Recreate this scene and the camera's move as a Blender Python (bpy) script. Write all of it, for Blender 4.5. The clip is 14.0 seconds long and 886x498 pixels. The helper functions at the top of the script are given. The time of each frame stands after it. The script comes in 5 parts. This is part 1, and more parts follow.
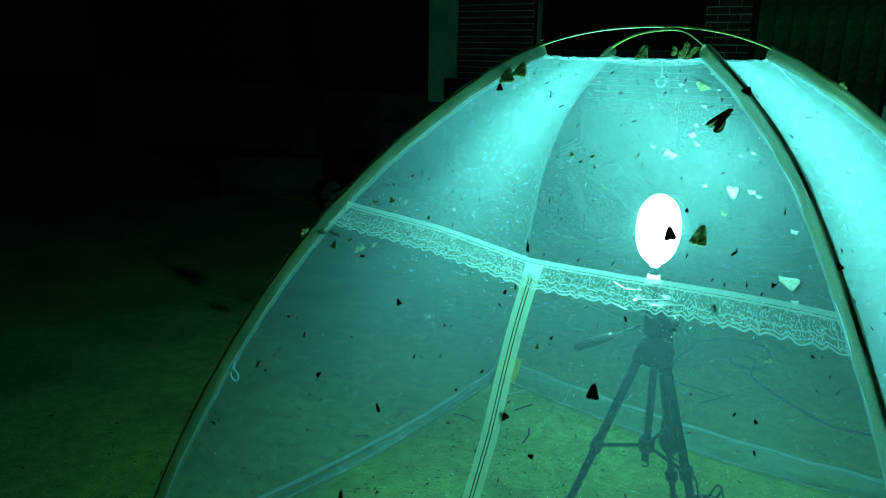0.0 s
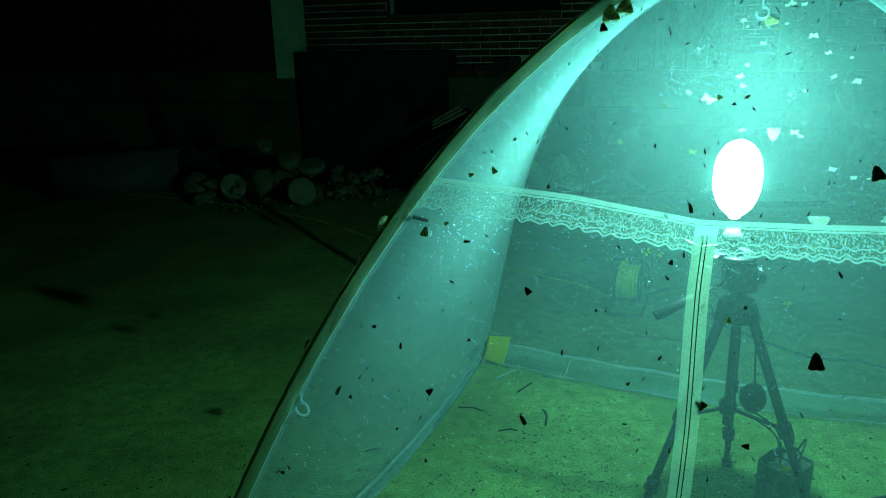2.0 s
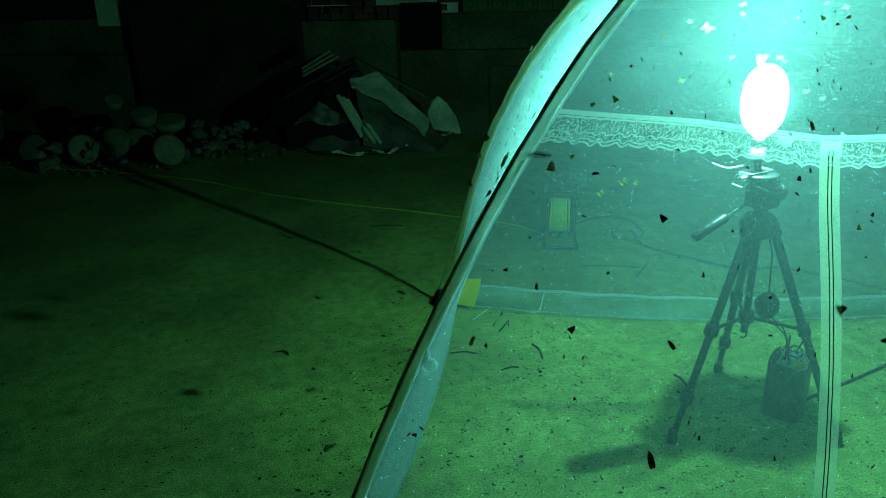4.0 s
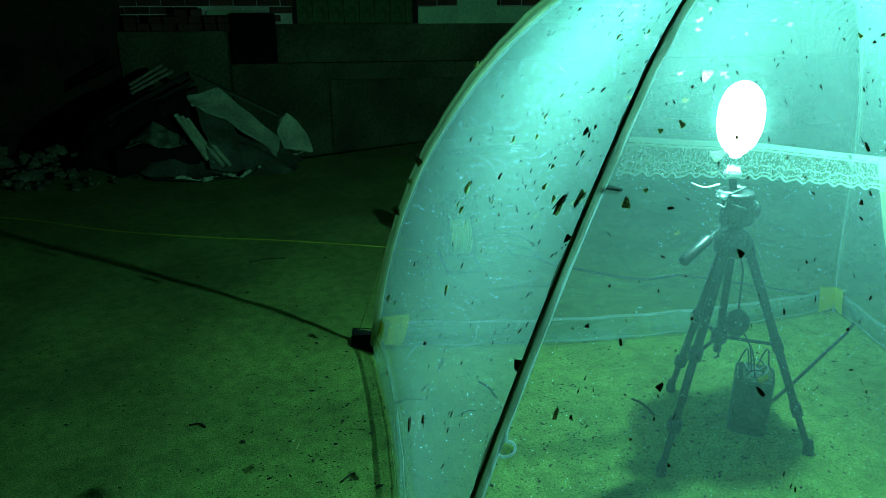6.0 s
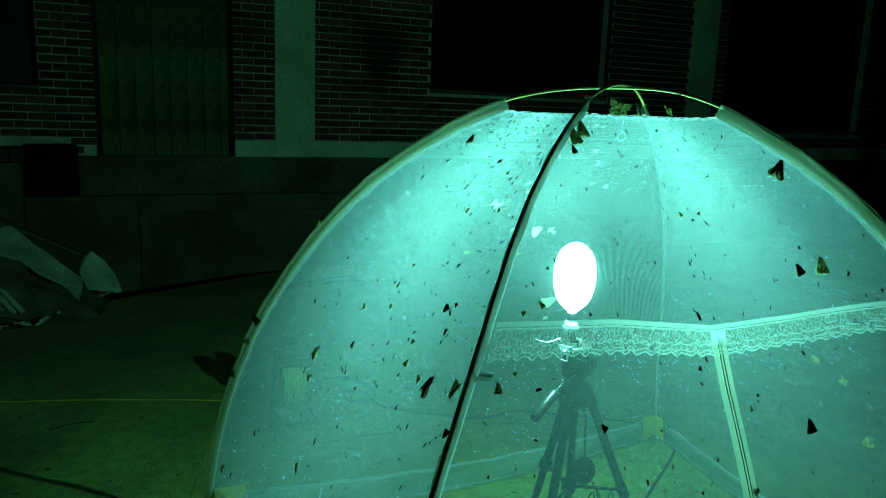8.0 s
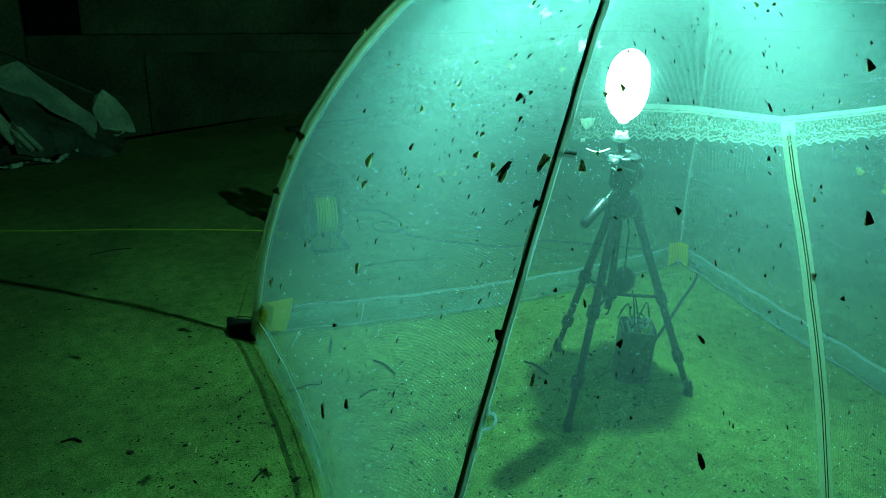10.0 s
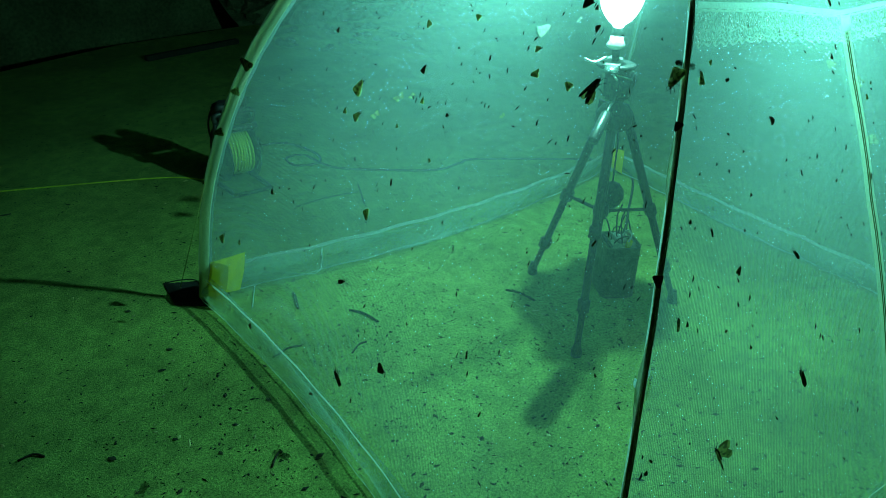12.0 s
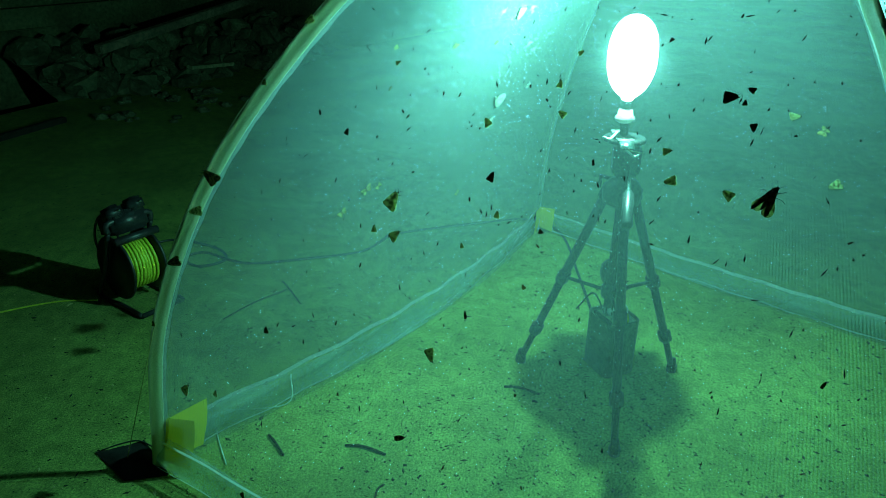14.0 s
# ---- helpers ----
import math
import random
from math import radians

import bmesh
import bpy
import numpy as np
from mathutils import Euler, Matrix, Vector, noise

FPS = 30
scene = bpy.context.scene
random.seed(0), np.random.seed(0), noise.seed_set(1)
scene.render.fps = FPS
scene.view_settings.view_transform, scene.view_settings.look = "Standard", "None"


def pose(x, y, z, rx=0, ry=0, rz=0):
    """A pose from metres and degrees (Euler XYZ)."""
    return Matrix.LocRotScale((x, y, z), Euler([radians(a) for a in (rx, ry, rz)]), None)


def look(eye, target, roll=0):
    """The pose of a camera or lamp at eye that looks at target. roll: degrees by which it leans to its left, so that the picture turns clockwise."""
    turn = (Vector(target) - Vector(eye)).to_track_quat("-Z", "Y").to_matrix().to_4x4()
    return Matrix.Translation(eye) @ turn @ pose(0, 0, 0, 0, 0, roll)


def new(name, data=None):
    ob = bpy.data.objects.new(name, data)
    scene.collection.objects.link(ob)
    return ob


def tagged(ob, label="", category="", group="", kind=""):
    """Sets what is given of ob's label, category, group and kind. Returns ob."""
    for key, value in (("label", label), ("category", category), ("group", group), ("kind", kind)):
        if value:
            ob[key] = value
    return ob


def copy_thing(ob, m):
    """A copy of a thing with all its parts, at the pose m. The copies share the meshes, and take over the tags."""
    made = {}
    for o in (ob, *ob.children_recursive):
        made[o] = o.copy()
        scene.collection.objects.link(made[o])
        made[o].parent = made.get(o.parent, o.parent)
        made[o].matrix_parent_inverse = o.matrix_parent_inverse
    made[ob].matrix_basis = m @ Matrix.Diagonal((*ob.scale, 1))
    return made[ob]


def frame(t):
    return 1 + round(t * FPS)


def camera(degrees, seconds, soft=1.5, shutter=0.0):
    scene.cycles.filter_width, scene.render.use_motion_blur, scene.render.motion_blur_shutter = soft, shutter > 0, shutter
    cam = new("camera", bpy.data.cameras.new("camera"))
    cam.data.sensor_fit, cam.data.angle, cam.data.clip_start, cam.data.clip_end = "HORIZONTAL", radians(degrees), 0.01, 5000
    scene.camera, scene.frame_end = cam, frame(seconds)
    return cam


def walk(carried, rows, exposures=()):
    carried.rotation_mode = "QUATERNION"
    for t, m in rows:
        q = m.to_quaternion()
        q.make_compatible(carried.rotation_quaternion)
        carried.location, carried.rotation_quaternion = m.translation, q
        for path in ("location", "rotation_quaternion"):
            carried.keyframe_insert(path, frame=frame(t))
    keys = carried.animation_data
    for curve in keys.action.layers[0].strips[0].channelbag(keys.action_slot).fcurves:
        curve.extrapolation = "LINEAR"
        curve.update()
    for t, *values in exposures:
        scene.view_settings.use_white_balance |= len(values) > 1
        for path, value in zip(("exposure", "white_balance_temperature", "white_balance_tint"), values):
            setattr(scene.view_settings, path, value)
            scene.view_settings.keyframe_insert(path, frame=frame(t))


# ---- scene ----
cam = camera(62.0, 14.0, soft=0.8)
PATH = [
    (0, (0.383, 0.328, 1.605), (0.085, 2.237, 1.087), 1.1),
    (0.5, (0.204, 0.418, 1.647), (0.044, 2.403, 1.462), 2.1),
    (1, (0.087, 0.481, 1.603), (-0.03, 2.453, 1.289), 2.6),
    (1.5, (-0.084, 0.545, 1.543), (-0.011, 2.482, 1.049), 1.9),
    (2, (-0.339, 0.628, 1.527), (-0.152, 2.533, 0.948), -1.5),
    (2.5, (-0.466, 0.659, 1.507), (-0.196, 2.534, 0.866), 0.9),
    (2.7, (-0.507, 0.687, 1.491), (-0.2, 2.551, 0.834), 1.4),
    (4.8, (-1.233, 1.007, 1.498), (-0.294, 2.629, 0.797), 1.3),
    (5, (-1.249, 1.055, 1.478), (-0.259, 2.652, 0.793), 2.7),
    (5.5, (-1.295, 1.222, 1.46), (-0.235, 2.769, 0.764), 1.1),
    (6, (-1.31, 1.375, 1.483), (-0.178, 2.871, 0.789), 0.3),
    (6.5, (-1.308, 1.442, 1.543), (-0.08, 2.882, 0.898), 2.0),
    (7, (-1.306, 1.509, 1.645), (0.101, 2.857, 1.197), 1.9),
    (7.5, (-1.309, 1.506, 1.675), (0.217, 2.752, 1.331), 2.9),
    (8, (-1.33, 1.509, 1.601), (0.213, 2.725, 1.223), 2.1),
    (8.5, (-1.335, 1.515, 1.525), (0.099, 2.784, 0.949), 1.6),
    (8.7, (-1.332, 1.517, 1.515), (0.096, 2.777, 0.903), 1.4),
    (10.8, (-1.566, 1.816, 1.411), (-0.053, 2.828, 0.582), 1.5),
    (11, (-1.572, 1.894, 1.406), (-0.042, 2.862, 0.555), 0.8),
    (11.5, (-1.565, 2.039, 1.403), (0.009, 2.851, 0.474), 1.4),
    (12, (-1.533, 2.124, 1.393), (0.086, 2.842, 0.463), 1.9),
    (12.5, (-1.546, 2.316, 1.406), (0.185, 2.842, 0.554), 2.1),
    (13, (-1.587, 2.527, 1.422), (0.16, 2.978, 0.559), 1.1),
    (13.5, (-1.534, 2.646, 1.409), (0.245, 3.0, 0.566), 3.0),
    (14, (-1.356, 2.775, 1.428), (0.447, 3.035, 0.603), 1.3),
]
LIGHTNESS = [(0.0, 0.14, 5850, 12), (0.5, 0.08, 5950, 11), (1.0, 0.36, 6150, 11), (1.5, 0.31, 6250, 12), (2.0, 0.19, 6350, 12), (2.5, 0.27, 6450, 12), (5.0, 0.64, 6500, 13), (6.5, 0.42, 6500, 12), (7.5, 0.19, 6450, 13), (8.0, 0.1, 6500, 11), (8.5, 0.12, 6600, 9), (11.0, 0.6, 6750, 5), (14.0, 0.65, 6600, 10)]
walk(cam, [(t, look(eye, target, roll)) for t, eye, target, roll in PATH], LIGHTNESS)

# ---- world, lamp, exposure ----
world = bpy.data.worlds.new("night")
scene.world = world
world.use_nodes = True
world.node_tree.nodes["Background"].inputs[0].default_value = (0.12, 0.45, 0.30, 1)
world.node_tree.nodes["Background"].inputs[1].default_value = 0.0007

LAMP = Vector((0.690, 2.574, 1.097))
# the upright arc tube shines sideways more than along its axis
for k in range(3):
    lamp_data = bpy.data.lights.new("arc_tube_light", "AREA")
    lamp_data.shape = "RECTANGLE"
    lamp_data.size, lamp_data.size_y = 0.014, 0.024
    lamp_data.energy = 14.5
    lamp_data.color = (0.215, 1.0, 0.74)
    lamp_ob = new("arc_tube_light", lamp_data)
    lamp_ob.matrix_basis = Matrix.Translation(LAMP) @ Matrix.Rotation(math.radians(20 + 120 * k), 4, "Z") @ Matrix.Rotation(math.pi / 2, 4, "X") @ Matrix.Translation((0, 0, 0.005))
lamp_data = bpy.data.lights.new("mercury_light", "POINT")
lamp_data.energy = 50.0
lamp_data.color = (0.215, 1.0, 0.74)
lamp_data.shadow_soft_size = 0.010
lamp_ob = new("mercury_light", lamp_data)
lamp_ob.location = LAMP


# ---- materials ----
def nodes_of(name):
    m = bpy.data.materials.new(name)
    m.use_nodes = True
    nt = m.node_tree
    return m, nt, nt.nodes["Principled BSDF"]


def mat(name, colour, rough=0.6, metal=0.0, grain=40.0, vary=0.25, stain=3.0, stain_amt=0.25, bump=0.2, bump_scale=None, per_object=0.0, dist=0.004, mottle=0.0):
    """A surface with grain and larger stains, in object metres."""
    m, nt, b = nodes_of(name)
    n, l = nt.nodes, nt.links
    tc = n.new("ShaderNodeTexCoord")
    fine = n.new("ShaderNodeTexNoise"); fine.inputs["Scale"].default_value = grain; fine.inputs["Detail"].default_value = 6
    big = n.new("ShaderNodeTexNoise"); big.inputs["Scale"].default_value = stain; big.inputs["Detail"].default_value = 4
    l.new(tc.outputs["Object"], fine.inputs["Vector"]); l.new(tc.outputs["Object"], big.inputs["Vector"])
    r1 = n.new("ShaderNodeMapRange"); r1.inputs[1].default_value = 0.3; r1.inputs[2].default_value = 0.7
    r1.inputs[3].default_value = 1 - vary; r1.inputs[4].default_value = 1 + vary
    r2 = n.new("ShaderNodeMapRange"); r2.inputs[1].default_value = 0.35; r2.inputs[2].default_value = 0.65
    r2.inputs[3].default_value = 1 - stain_amt; r2.inputs[4].default_value = 1 + stain_amt * 0.6
    l.new(fine.outputs[0], r1.inputs[0]); l.new(big.outputs[0], r2.inputs[0])
    mul = n.new("ShaderNodeMath"); mul.operation = "MULTIPLY"
    l.new(r1.outputs[0], mul.inputs[0]); l.new(r2.outputs[0], mul.inputs[1])
    last = mul.outputs[0]
    if mottle:
        mid = n.new("ShaderNodeTexNoise"); mid.inputs["Scale"].default_value = 16.0; mid.inputs["Detail"].default_value = 8; mid.inputs["Roughness"].default_value = 0.7
        l.new(tc.outputs["Object"], mid.inputs["Vector"])
        rm = n.new("ShaderNodeMapRange"); rm.inputs[1].default_value = 0.38; rm.inputs[2].default_value = 0.62
        rm.inputs[3].default_value = 1 - mottle; rm.inputs[4].default_value = 1 + mottle
        l.new(mid.outputs[0], rm.inputs[0])
        mm = n.new("ShaderNodeMath"); mm.operation = "MULTIPLY"
        l.new(last, mm.inputs[0]); l.new(rm.outputs[0], mm.inputs[1])
        last = mm.outputs[0]
    if per_object:
        info = n.new("ShaderNodeObjectInfo")
        r3 = n.new("ShaderNodeMapRange"); r3.inputs[3].default_value = 1 - per_object; r3.inputs[4].default_value = 1 + per_object
        geo = n.new("ShaderNodeNewGeometry")
        add = n.new("ShaderNodeMath"); add.operation = "ADD"
        fr = n.new("ShaderNodeMath"); fr.operation = "FRACT"
        l.new(info.outputs["Random"], add.inputs[0]); l.new(geo.outputs["Random Per Island"], add.inputs[1]); l.new(add.outputs[0], fr.inputs[0])
        l.new(fr.outputs[0], r3.inputs[0])
        m3 = n.new("ShaderNodeMath"); m3.operation = "MULTIPLY"
        l.new(last, m3.inputs[0]); l.new(r3.outputs[0], m3.inputs[1])
        last = m3.outputs[0]
    mix = n.new("ShaderNodeVectorMath"); mix.operation = "SCALE"
    mix.inputs[0].default_value = colour
    l.new(last, mix.inputs["Scale"])
    l.new(mix.outputs[0], b.inputs["Base Color"])
    b.inputs["Roughness"].default_value = rough
    b.inputs["Metallic"].default_value = metal
    if bump:
        bp = n.new("ShaderNodeBump"); bp.inputs["Strength"].default_value = bump; bp.inputs["Distance"].default_value = dist
        src = fine
        if bump_scale:
            src = n.new("ShaderNodeTexNoise"); src.inputs["Scale"].default_value = bump_scale; src.inputs["Detail"].default_value = 5
            l.new(tc.outputs["Object"], src.inputs["Vector"])
        l.new(src.outputs[0], bp.inputs["Height"]); l.new(bp.outputs[0], b.inputs["Normal"])
    return m


def cloth(name, colour, cover, through_share=0.5, threads=900.0, uneven=0.12, soft_glow=0.0, weave=0.0, relief=0.0):
    """Woven cloth: cover is the share of light that the threads catch; the rest passes between them."""
    m, nt, b = nodes_of(name)
    n, l = nt.nodes, nt.links
    nt.nodes.remove(b)
    out = n["Material Output"]
    tc = n.new("ShaderNodeTexCoord")
    no = n.new("ShaderNodeTexNoise"); no.inputs["Scale"].default_value = 5.0; no.inputs["Detail"].default_value = 5
    fi = n.new("ShaderNodeTexNoise"); fi.inputs["Scale"].default_value = threads * 0.35; fi.inputs["Detail"].default_value = 2
    l.new(tc.outputs["Object"], no.inputs["Vector"]); l.new(tc.outputs["Object"], fi.inputs["Vector"])
    r = n.new("ShaderNodeMapRange"); r.inputs[1].default_value = 0.3; r.inputs[2].default_value = 0.7
    r.inputs[3].default_value = cover - uneven * 0.5; r.inputs[4].default_value = cover + uneven * 0.5
    l.new(no.outputs[0], r.inputs[0])
    r2 = n.new("ShaderNodeMapRange"); r2.inputs[1].default_value = 0.3; r2.inputs[2].default_value = 0.7
    r2.inputs[3].default_value = -uneven * 0.7; r2.inputs[4].default_value = uneven * 0.7
    l.new(fi.outputs[0], r2.inputs[0])
    ad = n.new("ShaderNodeMath"); ad.operation = "ADD"; ad.use_clamp = True
    l.new(r.outputs[0], ad.inputs[0]); l.new(r2.outputs[0], ad.inputs[1])
    if weave:
        # crossing ribs of the woven net
        uv = n.new("ShaderNodeSeparateXYZ")
        l.new(tc.outputs["UV"], uv.inputs[0])
        waves = []
        for k in (0, 1):
            mu = n.new("ShaderNodeMath"); mu.operation = "MULTIPLY"; mu.inputs[1].default_value = 2 * math.pi / 0.0066
            sn = n.new("ShaderNodeMath"); sn.operation = "SINE"
            l.new(uv.outputs[k], mu.inputs[0]); l.new(mu.outputs[0], sn.inputs[0])
            waves.append(sn)
        top = n.new("ShaderNodeMath"); top.operation = "MULTIPLY_ADD"; top.inputs[1].default_value = 0.4
        l.new(waves[1].outputs[0], top.inputs[0]); l.new(waves[0].outputs[0], top.inputs[2])
        am = n.new("ShaderNodeMath"); am.operation = "MULTIPLY_ADD"; am.inputs[1].default_value = weave; am.inputs[2].default_value = 0.0
        l.new(top.outputs[0], am.inputs[0])
        ad2 = n.new("ShaderNodeMath"); ad2.operation = "ADD"; ad2.use_clamp = True
        l.new(ad.outputs[0], ad2.inputs[0]); l.new(am.outputs[0], ad2.inputs[1])
        ad = ad2
    d = n.new("ShaderNodeBsdfDiffuse"); d.inputs[0].default_value = (*colour, 1)
    t = n.new("ShaderNodeBsdfTranslucent"); t.inputs[0].default_value = (*colour, 1)
    if relief:
        # the round threads face every way, so the cloth takes light at a slant almost as well as straight on
        yarn = n.new("ShaderNodeTexNoise"); yarn.inputs["Scale"].default_value = 700.0; yarn.inputs["Detail"].default_value = 1
        l.new(tc.outputs["Object"], yarn.inputs["Vector"])
        round_yarn = n.new("ShaderNodeBump"); round_yarn.inputs["Strength"].default_value = relief; round_yarn.inputs["Distance"].default_value = 0.004
        l.new(yarn.outputs[0], round_yarn.inputs["Height"])
        l.new(round_yarn.outputs[0], d.inputs["Normal"]); l.new(round_yarn.outputs[0], t.inputs["Normal"])
    body = n.new("ShaderNodeMixShader"); body.inputs[0].default_value = through_share
    l.new(d.outputs[0], body.inputs[1]); l.new(t.outputs[0], body.inputs[2])
    if soft_glow:
        lobes = []
        for ior in (1.09, 0.917):
            lobe = n.new("ShaderNodeBsdfRefraction"); lobe.inputs["Color"].default_value = (*colour, 1)
            lobe.inputs["Roughness"].default_value = 0.85; lobe.inputs["IOR"].default_value = ior
            lobes.append(lobe)
        rf = n.new("ShaderNodeMixShader"); rf.inputs[0].default_value = 0.5
        l.new(lobes[0].outputs[0], rf.inputs[1]); l.new(lobes[1].outputs[0], rf.inputs[2])
        both = n.new("ShaderNodeMixShader"); both.inputs[0].default_value = soft_glow
        l.new(body.outputs[0], both.inputs[1]); l.new(rf.outputs[0], both.inputs[2])
        body = both
    if cover >= 1:
        l.new(body.outputs[0], out.inputs["Surface"])
        return m
    tr = n.new("ShaderNodeBsdfTransparent")
    mx = n.new("ShaderNodeMixShader")
    l.new(ad.outputs[0], mx.inputs[0]); l.new(tr.outputs[0], mx.inputs[1]); l.new(body.outputs[0], mx.inputs[2])
    l.new(mx.outputs[0], out.inputs["Surface"])
    return m


NET = cloth("fine_white_net", (0.66, 0.86, 0.93), 0.205, 0.43, uneven=0.04, soft_glow=0.035, weave=0.02, relief=0.45)
SKIRT = cloth("white_hem_cloth", (0.60, 0.82, 0.90), 0.29, uneven=0.2)
LACE = cloth("white_lace", (0.84, 0.92, 0.84), 0.17, uneven=0.2)
SEAM = cloth("white_piping", (0.82, 0.92, 0.97), 0.78, 0.6)
THREAD = cloth("white_lace_thread", (0.80, 0.90, 0.86), 0.46, 0.6)
SLEEVE = cloth("grey_pole_sleeve", (0.72, 0.80, 0.58), 0.56, 0.58)
ZIPTAPE = cloth("cream_zip_tape", (0.78, 0.86, 0.62), 0.45)
TAG = cloth("yellow_corner_patch", (0.82, 0.70, 0.07), 1.0, 0.25)
ZIPTEETH = mat("olive_zip_teeth", (0.16, 0.19, 0.07), 0.5, bump=0)
POLE = mat("yellow_fibreglass", (0.45, 0.42, 0.10), 0.35, grain=200, bump=0.05)
CONCRETE = mat("yard_concrete", (0.215, 0.295, 0.068), 0.9, grain=140, vary=0.47, stain=1.7, stain_amt=0.30, bump=0.8, bump_scale=240, dist=0.004, mottle=0.22)
BLACK = mat("black_painted_metal", (0.035, 0.035, 0.04), 0.45, 0.2, grain=90, bump=0.08)
# black cloth; its near-black also gives the shade of hatch and corner tab
BLACKCLOTH_SHADE = mat("black_cloth_and_shade", (0.005, 0.005, 0.005), 1.0, grain=200, bump=0.2)
BLACKPLASTIC = mat("black_plastic", (0.022, 0.022, 0.025), 0.4, grain=150, bump=0.1)
GREYMETAL = mat("dull_grey_metal", (0.20, 0.21, 0.20), 0.6, 0.3, grain=60, stain=12, bump=0.1)
CHROME = mat("bright_metal", (0.75, 0.77, 0.78), 0.25, 1.0, grain=80, bump=0.03)
PORCELAIN = mat("white_lamp_holder", (0.80, 0.80, 0.76), 0.35, grain=60, vary=0.08, bump=0.03)
STRING = mat("olive_string", (0.22, 0.25, 0.06), 0.7, grain=120, bump=0.08)
YELLOWCABLE = mat("yellow_cable", (0.60, 0.66, 0.05), 0.45, grain=120, bump=0.08)
BLACKCABLE = mat("black_cable", (0.03, 0.03, 0.03), 0.5, grain=120, bump=0.1)
BRICK = mat("dark_red_brick", (0.15, 0.055, 0.036), 0.9, grain=60, vary=0.35, stain=4, stain_amt=0.25, bump=0.5, per_object=0.35)
MORTAR = mat("pale_mortar", (0.78, 0.74, 0.56), 0.95, grain=70, vary=0.3, stain=2.5, stain_amt=0.4, bump=0.5)
PLASTER = mat("pale_green_plaster", (0.66, 0.90, 0.52), 0.85, grain=50, vary=0.15, stain=1.6, stain_amt=0.22, bump=0.25)
PLINTH = mat("old_cement_render", (0.13, 0.15, 0.07), 0.95, grain=35, vary=0.35, stain=1.4, stain_amt=0.5, bump=0.5)
DOORMAT = mat("weathered_board", (0.085, 0.16, 0.055), 0.9, grain=25, vary=0.4, stain=1.6, stain_amt=0.85, bump=0.3)
DARKGLASS = mat("dark_dusty_glass", (0.02, 0.022, 0.024), 0.3, grain=20, bump=0.05)
OLDWOOD = mat("old_grey_wood", (0.22, 0.19, 0.12), 0.85, grain=30, vary=0.35, stain=5, stain_amt=0.3, bump=0.4)
TROUGH = mat("grey_cement", (0.075, 0.08, 0.065), 0.9, grain=40, vary=0.25, stain=3, stain_amt=0.35, bump=0.3)
DARKWOOD = mat("tarred_dark_wood", (0.022, 0.02, 0.015), 0.9, grain=30, vary=0.35, stain=5, stain_amt=0.3, bump=0.4)
PALEWOOD = mat("pale_sawn_wood", (0.38, 0.36, 0.20), 0.8, grain=30, vary=0.3, stain=5, stain_amt=0.3, bump=0.3)
FOAM = mat("dirty_white_board", (0.54, 0.62, 0.39), 0.85, grain=40, vary=0.2, stain=4, stain_amt=0.35, bump=0.3)
CLOTHGREY = mat("dirty_grey_cloth", (0.16, 0.21, 0.12), 0.9, grain=40, vary=0.3, stain=12, stain_amt=0.6, bump=0.4)
PLANKGREY = mat("grey_plank", (0.09, 0.10, 0.06), 0.9, grain=30, vary=0.3, stain=5, stain_amt=0.3, bump=0.3)
TARP = mat("crumpled_grey_tarp", (0.08, 0.10, 0.06), 0.6, grain=30, vary=0.3, stain=5, stain_amt=0.4, bump=0.4)
POT = mat("clay_pot", (0.19, 0.20, 0.10), 0.8, grain=50, vary=0.25, stain=8, stain_amt=0.3, bump=0.3)
DARKSTONE = mat("dark_mossy_stone", (0.03, 0.035, 0.02), 0.95, grain=25, vary=0.4, stain=3, stain_amt=0.6, bump=0.8)
RUBBLE = mat("stone_rubble", (0.12, 0.13, 0.07), 0.95, grain=40, vary=0.35, stain=7, stain_amt=0.35, bump=0.6, per_object=0.4)


def wing(name, light, dark, cover, through_share):
    """A moth's wing: two tones in bands and spots, thin enough to let some light through."""
    m = cloth(name, light, cover, through_share, uneven=0.25)
    nt = m.node_tree
    n, l = nt.nodes, nt.links
    tc = n.new("ShaderNodeTexCoord")
    info = n.new("ShaderNodeObjectInfo")
    spot = n.new("ShaderNodeTexNoise"); spot.noise_dimensions = "4D"; spot.inputs["Scale"].default_value = 7.0; spot.inputs["Detail"].default_value = 4
    off = n.new("ShaderNodeMath"); off.operation = "MULTIPLY"; off.inputs[1].default_value = 40.0
    l.new(info.outputs["Random"], off.inputs[0]); l.new(off.outputs[0], spot.inputs["W"])
    l.new(tc.outputs["Object"], spot.inputs["Vector"])
    r = n.new("ShaderNodeMapRange"); r.inputs[1].default_value = 0.42; r.inputs[2].default_value = 0.58
    l.new(spot.outputs[0], r.inputs[0])
    mix = n.new("ShaderNodeMix"); mix.data_type = "RGBA"
    mix.inputs["A"].default_value = (*dark, 1); mix.inputs["B"].default_value = (*light, 1)
    l.new(r.outputs[0], mix.inputs["Factor"])
    for node in [q for q in n if q.type in ("BSDF_DIFFUSE", "BSDF_TRANSLUCENT")]:
        l.new(mix.outputs["Result"], node.inputs[0])
    return m


